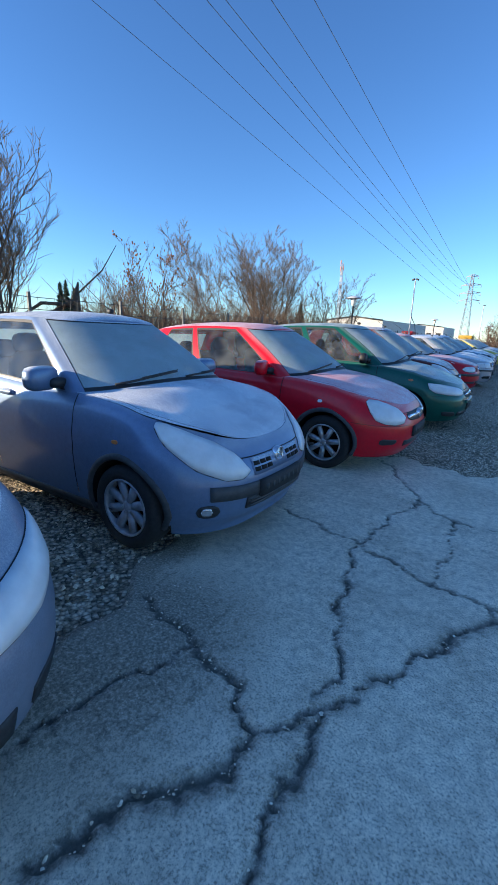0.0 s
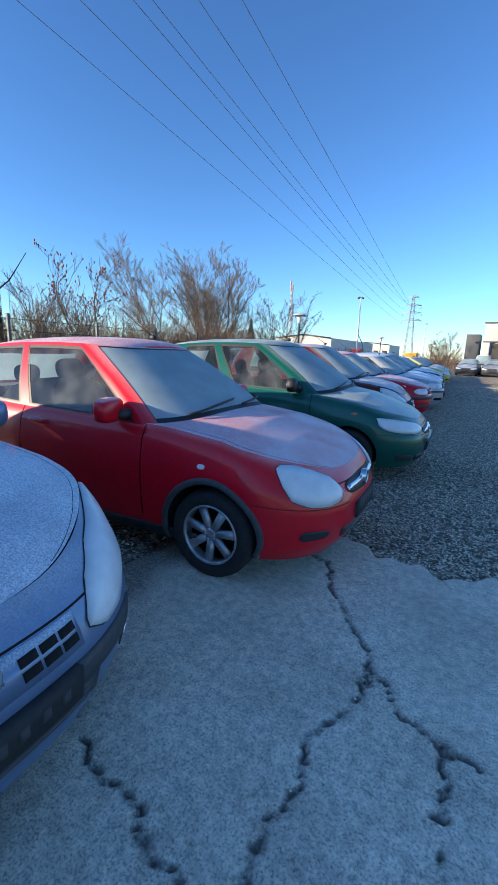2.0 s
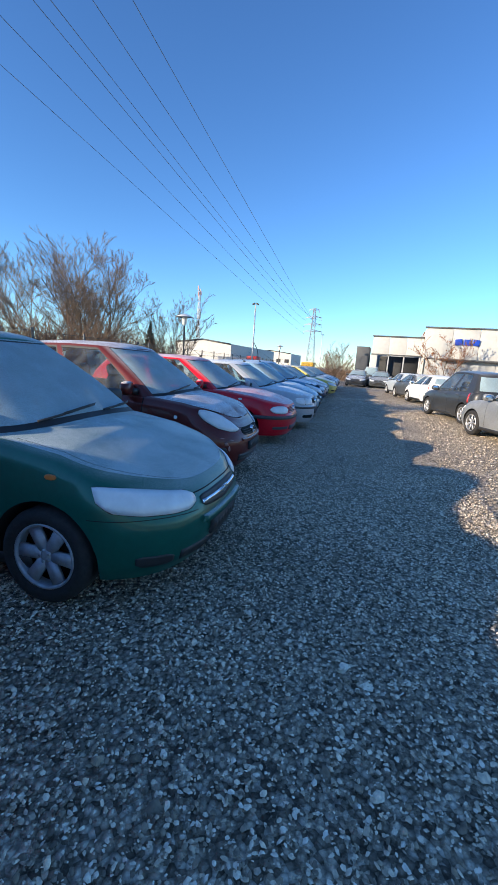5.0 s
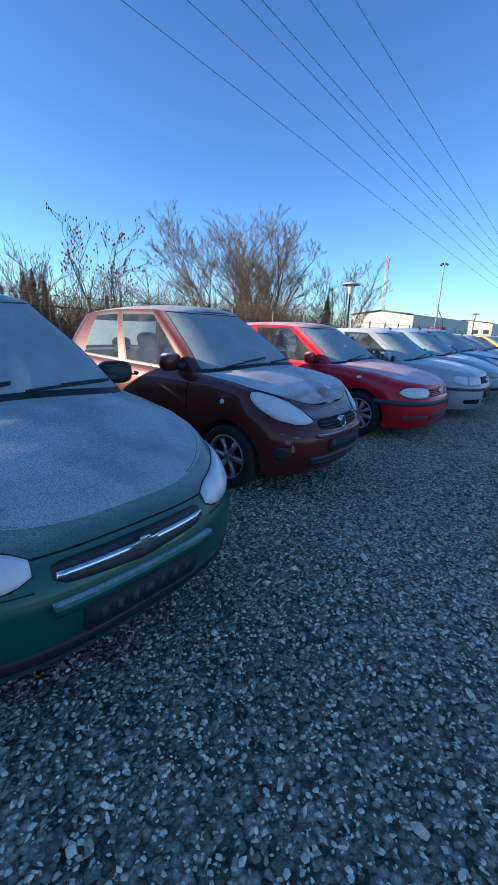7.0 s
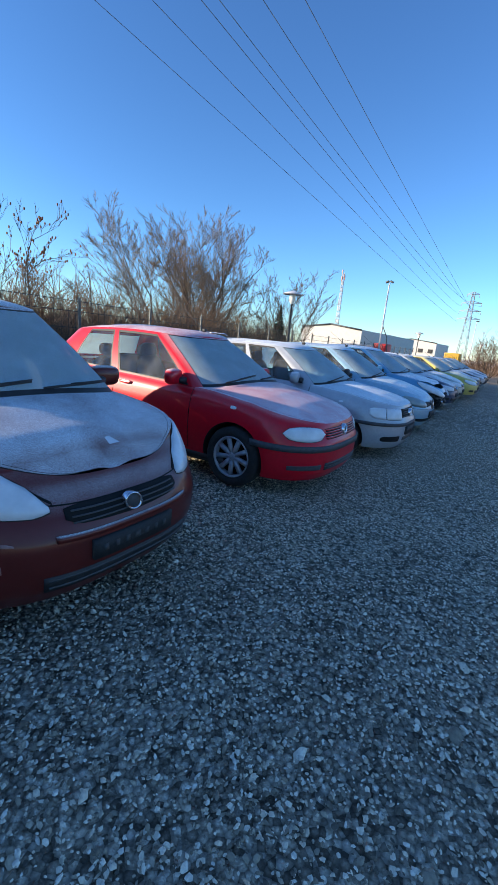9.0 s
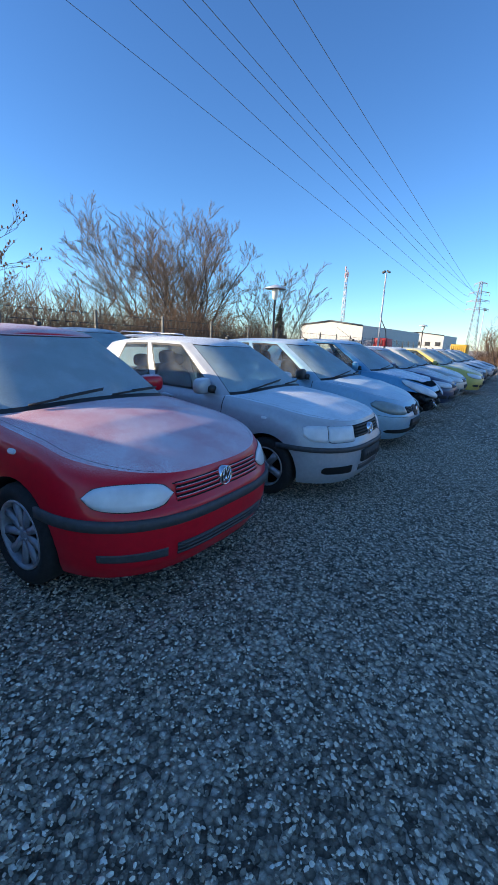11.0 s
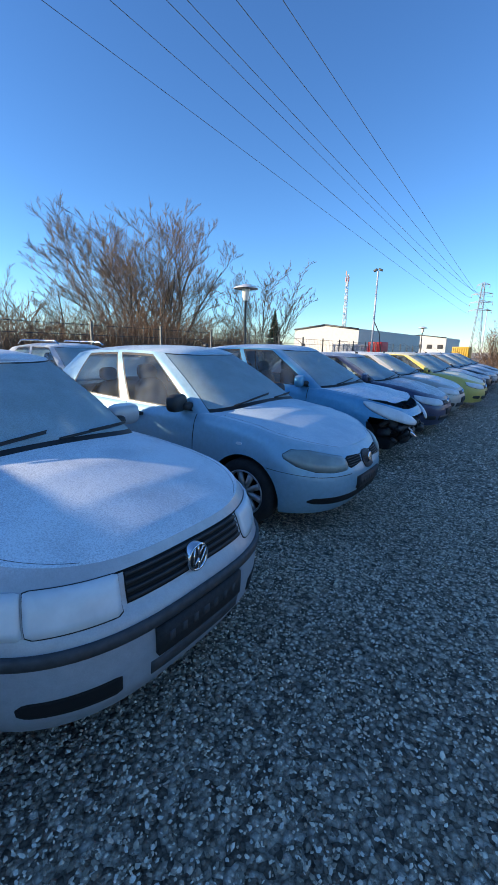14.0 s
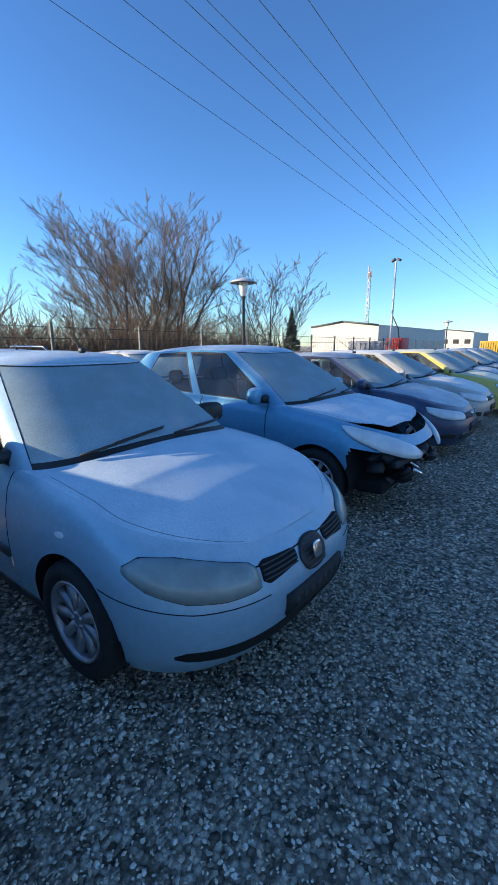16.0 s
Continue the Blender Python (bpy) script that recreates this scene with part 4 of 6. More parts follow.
P_CORSAD = paint("light blue metallic paint", (0.07, 0.32, 0.52), 0.85, 0.08, 0.25)
P_NAVY = paint("dark blue paint", (0.012, 0.025, 0.09), 0.7, 0.08, 0.2)
P_YELLOW = paint("pale yellow paint", (0.64, 0.52, 0.1), 0.65, 0.08)
P_BEIGE = paint("silver beige paint", (0.4, 0.38, 0.34), 0.8, 0.2, 0.3)
P_DARK = paint("black paint", (0.012, 0.013, 0.016), 0.7, 0.06)
P_SILVER2 = paint("grey silver paint", (0.3, 0.34, 0.38), 0.75, 0.2, 0.3)
P_TEAL = paint("dark teal paint", (0.02, 0.07, 0.1), 0.75, 0.1, 0.2)
P_DGREY = paint("mid grey paint", (0.12, 0.13, 0.145), 0.4, 0.15, 0.3)
P_WHITE = paint("white paint", (0.72, 0.73, 0.73), 0.5, 0.1)


def pixo_front(car, sh, body):
    hl = field(car, sh, "headlight", [0.34, 0.4, 0.52, 0.68, 0.82, 0.88], [0.60, 0.70, 0.77, 0.82, 0.85, 0.85], [0.575, 0.54, 0.54, 0.60, 0.72, 0.82], M["lamp"], 0.008, 0.02, label="iced over teardrop headlight")
    strip(car, sh, "grille", -0.3, 0.3, 0.545, 0.66, body, 0.004)
    for k in (1, -1):
        for q in range(3):
            a = [k * (0.10 + q * 0.065), k * (0.155 + q * 0.065)]
            for z0 in (0.565, 0.605):
                solid("grille_opening", sh.band(a, [z0 + 0.028, z0 + 0.03], [z0, z0 + 0.002], 0.006, 4, 3), M["gap"], car)
        g = ell(k * 0.55, k * 0.7, 0.285, 0.375)
        fl = solid("fog_light_recess", sh.band(*g, 0.006, 12, 5), M["black"], car)
        g = ell(k * 0.6, k * 0.67, 0.3, 0.36)
        solid("fog_light", sh.band(*g, 0.01, 10, 5), M["reflector"], fl)
    strip(car, sh, "bumper_opening", -0.62, 0.62, 0.405, 0.5, M["trim"], 0.01, 40, "dark grey bumper insert")
    strip(car, sh, "lower_grille", -0.36, 0.36, 0.31, 0.4, M["black"], 0.008)
    slats(car, sh, -0.34, 0.34, 0.315, 0.395, 3, M["trim"], 0.014)
    badge(car, sh, 0.625, 0.05, M["chrome"], M["badge"], 0.014, 1.0, (((-1.15, 0.0), (1.15, 0.0)),))
    plate(car, sh, 0.445, off=0.028)
    field(car, sh, "side_indicator", *ell(1.22, 1.28, 0.675, 0.7), M["orange"], 0.008)


def pixo_dent(HP):
    HP = HP.copy()
    x, y = -HP[..., 0], HP[..., 1]
    HP[..., 2] += 0.02 * np.exp(-((x - 0.45) / 0.35) ** 2) * np.clip(1 - abs(y - 0.45) / 0.35, 0, 1)
    return HP


make_car("lavender-blue small hatchback with a frosted bonnet and iced windscreen", (-1.03, 1.70), ROW - 1, P_PIXO, (8, 0.26, 0.72), "cover",
         features=dict(build=pixo_front, dent=pixo_dent), flare=M["trim"], zb=0.145, L=3.565, W=0.80, hub=0.272, arch=0.315, sf=0.66, wb=2.36, roof=1.43, gw1=0.54, ws0=0.86, ws1=1.55, rs0=3.5, rs1=3.27,
         hood=((0, 0.69), (0.1, 0.77), (0.3, 0.86), (0.6, 0.94), (1.0, 1.0), (1.6, 1.02)), ring=((0, 0.69), (0.05, 0.735), (0.12, 0.775), (0.3, 0.83), (0.6, 0.885), (1.0, 0.93), (1.6, 0.95), (2.6, 1.0), (3.6, 1.05)), doors=(1.12, 2.12, 2.95), panes=((0.006, 0.44), (0.5, 0.84)))


def corsa_front(car, sh, body):
    field(car, sh, "headlight", [0.41, 0.45, 0.57, 0.69, 0.79, 0.82], [0.63, 0.70, 0.745, 0.775, 0.78, 0.76], [0.60, 0.56, 0.54, 0.545, 0.58, 0.66], M["lamp"], 0.008, 0.018, label="iced over headlight")
    g = solid("grille", sh.band([-0.34, -0.28, 0, 0.28, 0.34], [0.645, 0.66, 0.665, 0.66, 0.645], [0.60, 0.575, 0.555, 0.575, 0.60], 0.005, 24, 5), M["black"], car)
    solid("chrome_bar", sh.band([-0.33, 0, 0.33], [0.632, 0.632, 0.632], [0.602, 0.59, 0.602], 0.018, 24, 3), M["chrome"], g)
    badge(car, sh, 0.61, 0.048, M["chrome"], M["trim"], 0.03, 1.0, (((-0.95, 0.2), (0.1, 0.12)), ((0.1, 0.12), (-0.1, -0.12)), ((-0.1, -0.12), (0.95, -0.2))))
    strip(car, sh, "lower_grille", -0.42, 0.42, 0.3, 0.36, M["black"], 0.006)
    slats(car, sh, -0.4, 0.4, 0.3, 0.36, 3, M["trim"], 0.01)
    plate(car, sh, 0.45, off=0.018)
    field(car, sh, "bumper_vent", [0.55, 0.58, 0.72, 0.75], [0.375, 0.385, 0.39, 0.37], [0.35, 0.33, 0.325, 0.34], M["black"], 0.006)
    for k in (1, -1):
        solid("bumper_line", sh.band([k * 0.34, k * 0.7, k * 1.04], [0.535, 0.53, 0.54], [0.531, 0.526, 0.536], 0.002, 30, 2), M["gap"], car)
    field(car, sh, "side_indicator", *ell(1.36, 1.41, 0.69, 0.72), M["lamp"], 0.008)


make_car("red three-door hatchback with frost over its bonnet", (-0.77, 4.05), ROW - 1, P_CORSA, (7, 0.24, 0.8), "alloy", features=dict(build=corsa_front), flare=M["trim"],
         L=3.82, W=0.823, hub=0.28, arch=0.328, sf=0.76, wb=2.49, roof=1.43, ws0=0.98, ws1=1.72, rs0=3.75, rs1=3.48, doors=(1.28, 2.48), panes=((0.006, 0.5), (0.55, 0.86)),
         hood=((0, 0.67), (0.1, 0.735), (0.3, 0.82), (0.65, 0.905), (1.05, 0.965), (1.6, 1.0)))


def kalos_front(car, sh, body):
    field(car, sh, "headlight", [0.40, 0.46, 0.6, 0.78, 0.96, 1.02], [0.67, 0.70, 0.715, 0.735, 0.745, 0.74], [0.62, 0.59, 0.585, 0.59, 0.61, 0.66], M["lamp"], 0.008, 0.015, label="iced over wedge headlight")
    g = solid("grille", sh.band([-0.34, -0.3, 0, 0.3, 0.34], [0.635, 0.645, 0.645, 0.645, 0.635], [0.59, 0.565, 0.54, 0.565, 0.59], 0.005, 20, 5), M["black"], car)
    solid("chrome_bar", sh.band([-0.33, 0, 0.33], [0.612, 0.606, 0.612], [0.59, 0.582, 0.59], 0.022, 20, 3), M["chrome"], g)
    p = sh.at(np.array([0.0]), np.array([0.597]), np.array([0.03]))[0]
    solid("badge", join(box(p[0], 0, p[2], 0.015, 0.12, 0.026, 0.004), box(p[0], 0, p[2], 0.016, 0.045, 0.05, 0.004)), M["chrome"], car)
    strip(car, sh, "bumper_ledge", -0.36, 0.36, 0.47, 0.515, body, 0.03)
    plate(car, sh, 0.405, off=0.02)
    strip(car, sh, "lower_grille", -0.55, 0.55, 0.265, 0.33, M["black"], 0.006)
    field(car, sh, "fog_light_recess", [0.6, 0.64, 0.8, 0.84], [0.31, 0.33, 0.34, 0.33], [0.27, 0.26, 0.265, 0.29], M["black"], 0.006)
    field(car, sh, "side_indicator", *ell(1.3, 1.37, 0.74, 0.77), M["orange"], 0.008)
    for k in (1, -1):
        solid("bumper_line", sh.band([k * 0.4, k * 0.7, k * 1.1], [0.57, 0.57, 0.56], [0.566, 0.566, 0.556], 0.002, 30, 2), M["gap"], car)


make_car("dark green five-door hatchback with black mirrors and frosted bonnet", (-0.73, 6.66), ROW, P_KALOS, (6, 0.34, 0.78), "cover", mirror=M["black"], features=dict(build=kalos_front, black_handles=True),
         L=3.95, W=0.86, hub=0.285, arch=0.33, sf=0.79, wb=2.48, roof=1.52, gw1=0.57, ws0=0.95, ws1=1.75, rs0=3.84, rs1=3.56, doors=(1.25, 2.25, 3.1), panes=((0.006, 0.42), (0.48, 0.82)),
         hood=((0, 0.69), (0.1, 0.75), (0.35, 0.85), (0.7, 0.935), (1.05, 1.0), (1.6, 1.02)), ring=((0, 0.69), (0.05, 0.72), (0.12, 0.75), (0.35, 0.80), (0.7, 0.865), (1.1, 0.925), (1.6, 0.96), (2.6, 0.99), (3.6, 1.03), (4.5, 1.03)))


def sirion_front(car, sh, body):
    field(car, sh, "headlight", [0.42, 0.48, 0.6, 0.74, 0.88, 0.96], [0.715, 0.79, 0.845, 0.87, 0.885, 0.88], [0.69, 0.668, 0.66, 0.685, 0.76, 0.84], M["lamp"], 0.008, 0.02, label="iced over swept-back headlight")
    g = solid("grille", sh.band([-0.36, -0.3, 0, 0.3, 0.36], [0.70, 0.715, 0.72, 0.715, 0.70], [0.65, 0.62, 0.605, 0.62, 0.65], 0.004, 20, 5), M["gap"], car)
    slats(car, sh, -0.33, 0.33, 0.615, 0.7, 3, M["trim"], 0.012, 0.3)
    badge(car, sh, 0.655, 0.06, M["chrome"], M["trim"], 0.025, 0.75)
    strip(car, sh, "bumper_ledge", -0.42, 0.42, 0.545, 0.58, body, 0.012)
    plate(car, sh, 0.465, off=0.02)
    strip(car, sh, "lower_grille", -0.48, 0.48, 0.27, 0.36, M["black"], 0.006)
    slats(car, sh, -0.46, 0.46, 0.27, 0.36, 2, M["trim"], 0.01, 0.25)
    field(car, sh, "fog_light_recess", *ell(0.68, 0.82, 0.34, 0.46), M["black"], 0.002)
    zc = float(sh.hoodz(0.2)) + 0.012
    solid("paint_chip", ([(-0.17, -0.035, zc - 0.02), (-0.17, 0.03, zc - 0.018), (-0.235, 0.012, zc + 0.004), (-0.23, -0.02, zc + 0.002)], [(0, 1, 2, 3)]), M["lamp"], car, "pale chipped paint on the bonnet")
    for k, (a, z, w, h) in enumerate(((-0.62, 0.55, 0.07, 0.012), (-0.7, 0.5, 0.05, 0.03), (-0.74, 0.57, 0.06, 0.008), (-0.66, 0.44, 0.03, 0.05))):
        solid("bumper_scuff", sh.band([a - w / 2, a, a + w / 2], [z + h * 0.4, z + h, z + h * 0.2], [z - h * 0.3, z - h * 0.6, z - h * 0.5], 0.003, 6, 3), M["scuff"], car, "scraped bare patch on the bumper")
    for k in (1, -1):
        solid("bonnet_side_gap", sh.band([k * 0.4, k * 0.52, k * 0.66, k * 0.8], [0.735, 0.815, 0.87, 0.895], [0.722, 0.8, 0.853, 0.88], 0.004, 16, 3), M["gap"], car)
    field(car, sh, "side_indicator", *ell(1.3, 1.34, 0.745, 0.785), M["lamp"], 0.008)


def sirion_dent(HP):
    HP = HP.copy()
    x, y = -HP[..., 0], HP[..., 1]
    HP[..., 2] += 0.014 * np.exp(-((x - 0.22) / 0.16) ** 2) * np.exp(-((abs(y) - 0.1) / 0.12) ** 2) + 0.006 * np.exp(-((x - 0.4) / 0.3) ** 2)
    HP[..., 2] -= 0.025 * np.exp(-((x - 0.22) / 0.08) ** 2 - ((y - 0.0) / 0.06) ** 2)
    return HP


make_car("maroon-brown compact hatchback with a buckled frosted bonnet", (-1.32, 9.13), ROW, P_SIRION, (6, 0.2, 0.8), "alloy", features=dict(build=sirion_front, dent=sirion_dent),
         L=3.605, W=0.832, hub=0.287, arch=0.33, sf=0.70, wb=2.43, roof=1.54, gw1=0.56, ws0=0.84, ws1=1.58, rs0=3.54, rs1=3.33, doors=(1.18, 2.2, 3.05), panes=((0.006, 0.45), (0.5, 0.84)),
         hood=((0, 0.74), (0.06, 0.8), (0.15, 0.86), (0.3, 0.91), (0.6, 0.975), (0.95, 1.03), (1.6, 1.05)), ring=((0, 0.74), (0.05, 0.79), (0.12, 0.83), (0.3, 0.875), (0.6, 0.92), (1.0, 0.96), (1.6, 0.985), (2.6, 1.02), (3.6, 1.06)))


def golf_front(car, sh, body):
    field(car, sh, "headlight", *ell(0.42, 0.9, 0.585, 0.72), M["lamp"], 0.008, 0.012, label="iced over rounded headlight")
    g = strip(car, sh, "grille", -0.4, 0.4, 0.6, 0.705, M["gap"], 0.003)
    slats(car, sh, -0.4, 0.4, 0.6, 0.705, 4, body, 0.012, 0.5)
    badge(car, sh, 0.655, 0.06, M["chrome"], M["black"], 0.022, 1.0, CHEVRONS)
    strip(car, sh, "bumper_strip", -1.25, 1.25, 0.485, 0.545, M["trim"], 0.016, 60, "dark grey bumper rubbing strip")
    strip(car, sh, "lower_grille", -0.42, 0.42, 0.285, 0.36, M["black"], 0.006)
    slats(car, sh, -0.42, 0.42, 0.285, 0.36, 3, M["trim"], 0.012)
    field(car, sh, "bumper_vent", [0.48, 0.86], [0.35, 0.345], [0.295, 0.3], M["trim"], 0.006)
    field(car, sh, "side_indicator", *ell(1.45, 1.52, 0.78, 0.81), M["lamp"], 0.008)


make_car("faded red hatchback with dark bumper strip and frosted bonnet", (-1.38, 11.85), ROW, P_GOLF, (9, 0.2, 0.72), "cover", features=dict(build=golf_front),
         L=4.15, W=0.865, hub=0.305, arch=0.35, sf=0.86, wb=2.51, roof=1.45, gw1=0.57, ws0=1.1, ws1=1.85, rs0=4.08, rs1=3.78, doors=(1.42, 2.6), panes=((0.006, 0.47), (0.52, 0.84)),
         hood=((0, 0.72), (0.08, 0.765), (0.35, 0.86), (0.7, 0.925), (1.15, 0.985), (1.7, 1.0)), ring=((0, 0.72), (0.1, 0.755), (0.35, 0.805), (0.7, 0.86), (1.2, 0.915), (1.7, 0.93), (2.6, 0.95), (3.6, 0.98), (4.5, 0.98)),
         nose=((0.18, 0.08), (0.26, 0.02), (0.38, 0.0), (0.54, 0.0), (0.6, 0.045), (0.7, 0.07), (0.8, 0.12)))


def polo_front(car, sh, body):
    field(car, sh, "headlight", [0.37, 0.385, 0.66, 0.675], [0.725, 0.73, 0.735, 0.73], [0.6, 0.59, 0.59, 0.6], M["lamp"], 0.008, 0.012, label="iced over rectangular headlight")
    field(car, sh, "indicator_lamp", [0.685, 0.695, 0.86, 0.92], [0.73, 0.735, 0.735, 0.715], [0.6, 0.59, 0.6, 0.65], M["lamp"], 0.008, 0.008)
    strip(car, sh, "grille", -0.345, 0.345, 0.615, 0.73, M["gap"], 0.003)
    slats(car, sh, -0.34, 0.34, 0.615, 0.73, 4, M["black"], 0.012, 0.45)
    badge(car, sh, 0.655, 0.06, M["chrome"], M["black"], 0.026, 1.0, CHEVRONS)
    strip(car, sh, "bumper_strip", -1.2, 1.2, 0.5, 0.545, M["trim"], 0.016, 60, "dark grey bumper rubbing strip")
    plate(car, sh, 0.43, off=0.02)
    strip(car, sh, "bumper_vent", -0.28, 0.28, 0.28, 0.34, M["trim"], 0.004)
    field(car, sh, "bumper_vent", [0.4, 0.42, 0.72, 0.75], [0.355, 0.36, 0.355, 0.33], [0.29, 0.28, 0.285, 0.30], M["gap"], 0.004)
    field(car, sh, "side_indicator", *ell(1.33, 1.39, 0.735, 0.76), M["lamp"], 0.008)


make_car("silver five-door hatchback with dark bumper strip, frosted white", (-1.34, 13.98), ROW, P_POLO, (5, 0.3, 0.72), "alloy", features=dict(build=polo_front),
         L=3.743, W=0.816, hub=0.28, arch=0.325, sf=0.76, wb=2.41, roof=1.41, gw1=0.55, ws0=1.02, ws1=1.72, rs0=3.68, rs1=3.42, doors=(1.3, 2.26, 3.0), panes=((0.006, 0.42), (0.47, 0.8)),
         nose=((0.18, 0.08), (0.26, 0.02), (0.38, 0.0), (0.54, 0.0), (0.6, 0.04), (0.7, 0.07), (0.8, 0.12)),
         hood=((0, 0.75), (0.08, 0.785), (0.35, 0.86), (0.7, 0.92), (1.1, 0.97), (1.6, 1.0)), ring=((0, 0.75), (0.1, 0.772), (0.35, 0.81), (0.7, 0.855), (1.1, 0.89), (1.6, 0.91), (2.6, 0.935), (3.6, 0.97), (4.5, 0.97)))


def ibiza_front(car, sh, body):
    field(car, sh, "headlight", [0.4, 0.43, 0.57, 0.73, 0.88, 0.97], [0.655, 0.685, 0.71, 0.735, 0.735, 0.69], [0.58, 0.57, 0.562, 0.57, 0.61, 0.665], M["lampgrey"], 0.008, 0.02, label="clouded almond headlight")
    field(car, sh, "side_grille", [0.13, 0.16, 0.35, 0.38], [0.65, 0.665, 0.678, 0.665], [0.61, 0.595, 0.575, 0.595], M["gap"], 0.004)
    for k in (1, -1):
        slats(car, sh, k * 0.14, k * 0.37, 0.587, 0.667, 4, M["trim"], 0.01, 0.3)
    g = solid("grille", sh.band(*ell(-0.115, 0.115, 0.515, 0.68), 0.01, 18, 8), M["black"], car, "black shield grille")
    slats(car, sh, -0.08, 0.08, 0.52, 0.66, 6, M["trim"], 0.014, 0.3)
    p = sh.at(np.array([0.0]), np.array([0.6]), np.array([0.035]))[0]
    solid("badge", moved(lump(0.008, 0.04, 0.042, 0.6), pose(p[0], p[1], p[2], 0, -12)), M["chrome"], car)
    plate(car, sh, 0.42, off=0.02)
    field(car, sh, "bumper_opening", [0.0, 0.3, 0.6, 0.75, 0.8], [0.34, 0.335, 0.335, 0.335, 0.315], [0.275, 0.27, 0.275, 0.285, 0.3], M["gap"], 0.004)
    field(car, sh, "side_indicator", *ell(1.4, 1.46, 0.7, 0.725), M["lamp"], 0.008)
    for k in (1, -1):
        solid("bumper_line", sh.band([k * 0.36, k * 0.7, k * 1.15], [0.53, 0.525, 0.56], [0.526, 0.521, 0.556], 0.002, 30, 2), M["gap"], car)
        a0, a1 = sh.arc[-1] * 0.47, sh.arc[-1] * 0.8
        solid("door_strip", sh.band([k * a0, k * a1], [0.5, 0.52], [0.45, 0.47], 0.014, 20, 3), M["trim"], car)


make_car("pale blue-silver hatchback with black mirrors and shield grille", (-1.62, 16.35), ROW, P_IBIZA, (9, 0.22, 0.74), "alloy", mirror=M["black"], features=dict(build=ibiza_front, black_handles=True),
         L=3.953, W=0.849, hub=0.29, arch=0.335, sf=0.80, wb=2.46, roof=1.45, gw1=0.56, ws0=1.0, ws1=1.78, rs0=3.88, rs1=3.55, doors=(1.35, 2.3, 3.08), panes=((0.006, 0.4), (0.45, 0.84)),
         hood=((0, 0.69), (0.1, 0.75), (0.35, 0.845), (0.7, 0.92), (1.05, 0.98), (1.6, 1.0)))


def corsad_front(car, sh, body):
    field(car, sh, "headlight", [0.3, 0.36, 0.55, 0.8, 1.0, 1.12], [0.64, 0.7, 0.77, 0.82, 0.85, 0.85], [0.6, 0.58, 0.6, 0.66, 0.75, 0.83], M["lamp"], 0.02, 0.02, label="loose iced headlight")
    rng = random.Random(4)
    for k in range(46):
        z = rng.uniform(0.24, 0.6)
        y = rng.uniform(-0.62, 0.62)
        bit = moved(lump(rng.uniform(0.02, 0.09), rng.uniform(0.02, 0.12), rng.uniform(0.015, 0.06), 0.5, 8, 4), pose(-rng.uniform(0.14, 0.4), y, z, rng.uniform(-40, 40), rng.uniform(-40, 40), rng.uniform(0, 90)))
        solid("engine_part", bit, M["black"] if k % 4 else M["trim"], car)
    solid("radiator_beam", tube([(-0.17, -0.6, 0.5), (-0.1, -0.2, 0.52), (-0.14, 0.2, 0.48), (-0.25, 0.55, 0.45)], 0.035, 8), M["trim"], car)
    for q in range(5):
        y = -0.5 + q * 0.24
        solid("torn_strut", tube([(-0.2, y, 0.56), (-0.12, y + 0.05, 0.42), (-0.18, y - 0.03, 0.27)], [0.02, 0.014, 0.008], 6), M["black"], car)
    pts = [(-0.05, -0.45, 0.45), (-0.02, -0.2, 0.33), (-0.1, 0.05, 0.27)]
    solid("hanging_grille_piece", join(tube(pts, 0.022, 6), tube([(p[0] - 0.03, p[1], p[2] + 0.06) for p in pts], 0.012, 5)), M["chrome"], car)


def corsad_dent(HP):
    HP = HP.copy()
    x, y = -HP[..., 0], HP[..., 1]
    near = np.exp(-(x / 0.35) ** 2)
    HP[..., 2] += 0.10 * near + 0.02 * np.sin(y * 9 + x * 4) * near
    HP[..., 0] -= 0.10 * near * (1 + 0.5 * np.sin(y * 5))
    return HP


make_car("light blue hatchback with torn-off bumper and crumpled bonnet", (-1.9, 18.85), ROW, P_CORSAD, (10, 0.16, 0.76), "cover", features=dict(build=corsad_front, dent=corsad_dent),
         gone=(lambda s, z, u: (z < 0.64) & (u < 1) & (s < 0.52),), L=4.0, W=0.868, hub=0.3, arch=0.345, sf=0.84, wb=2.51, roof=1.5, gw1=0.57, ws0=0.98, ws1=1.8, rs0=3.94, rs1=3.66, doors=(1.4, 2.3, 3.1), panes=((0.006, 0.42), (0.47, 0.84)),
         hood=((0, 0.72), (0.1, 0.78), (0.35, 0.87), (0.7, 0.95), (1.05, 1.01), (1.6, 1.04)), ring=((0, 0.72), (0.05, 0.76), (0.12, 0.80), (0.35, 0.85), (0.7, 0.905), (1.1, 0.955), (1.6, 0.98), (2.6, 1.01), (3.6, 1.06), (4.5, 1.06)))


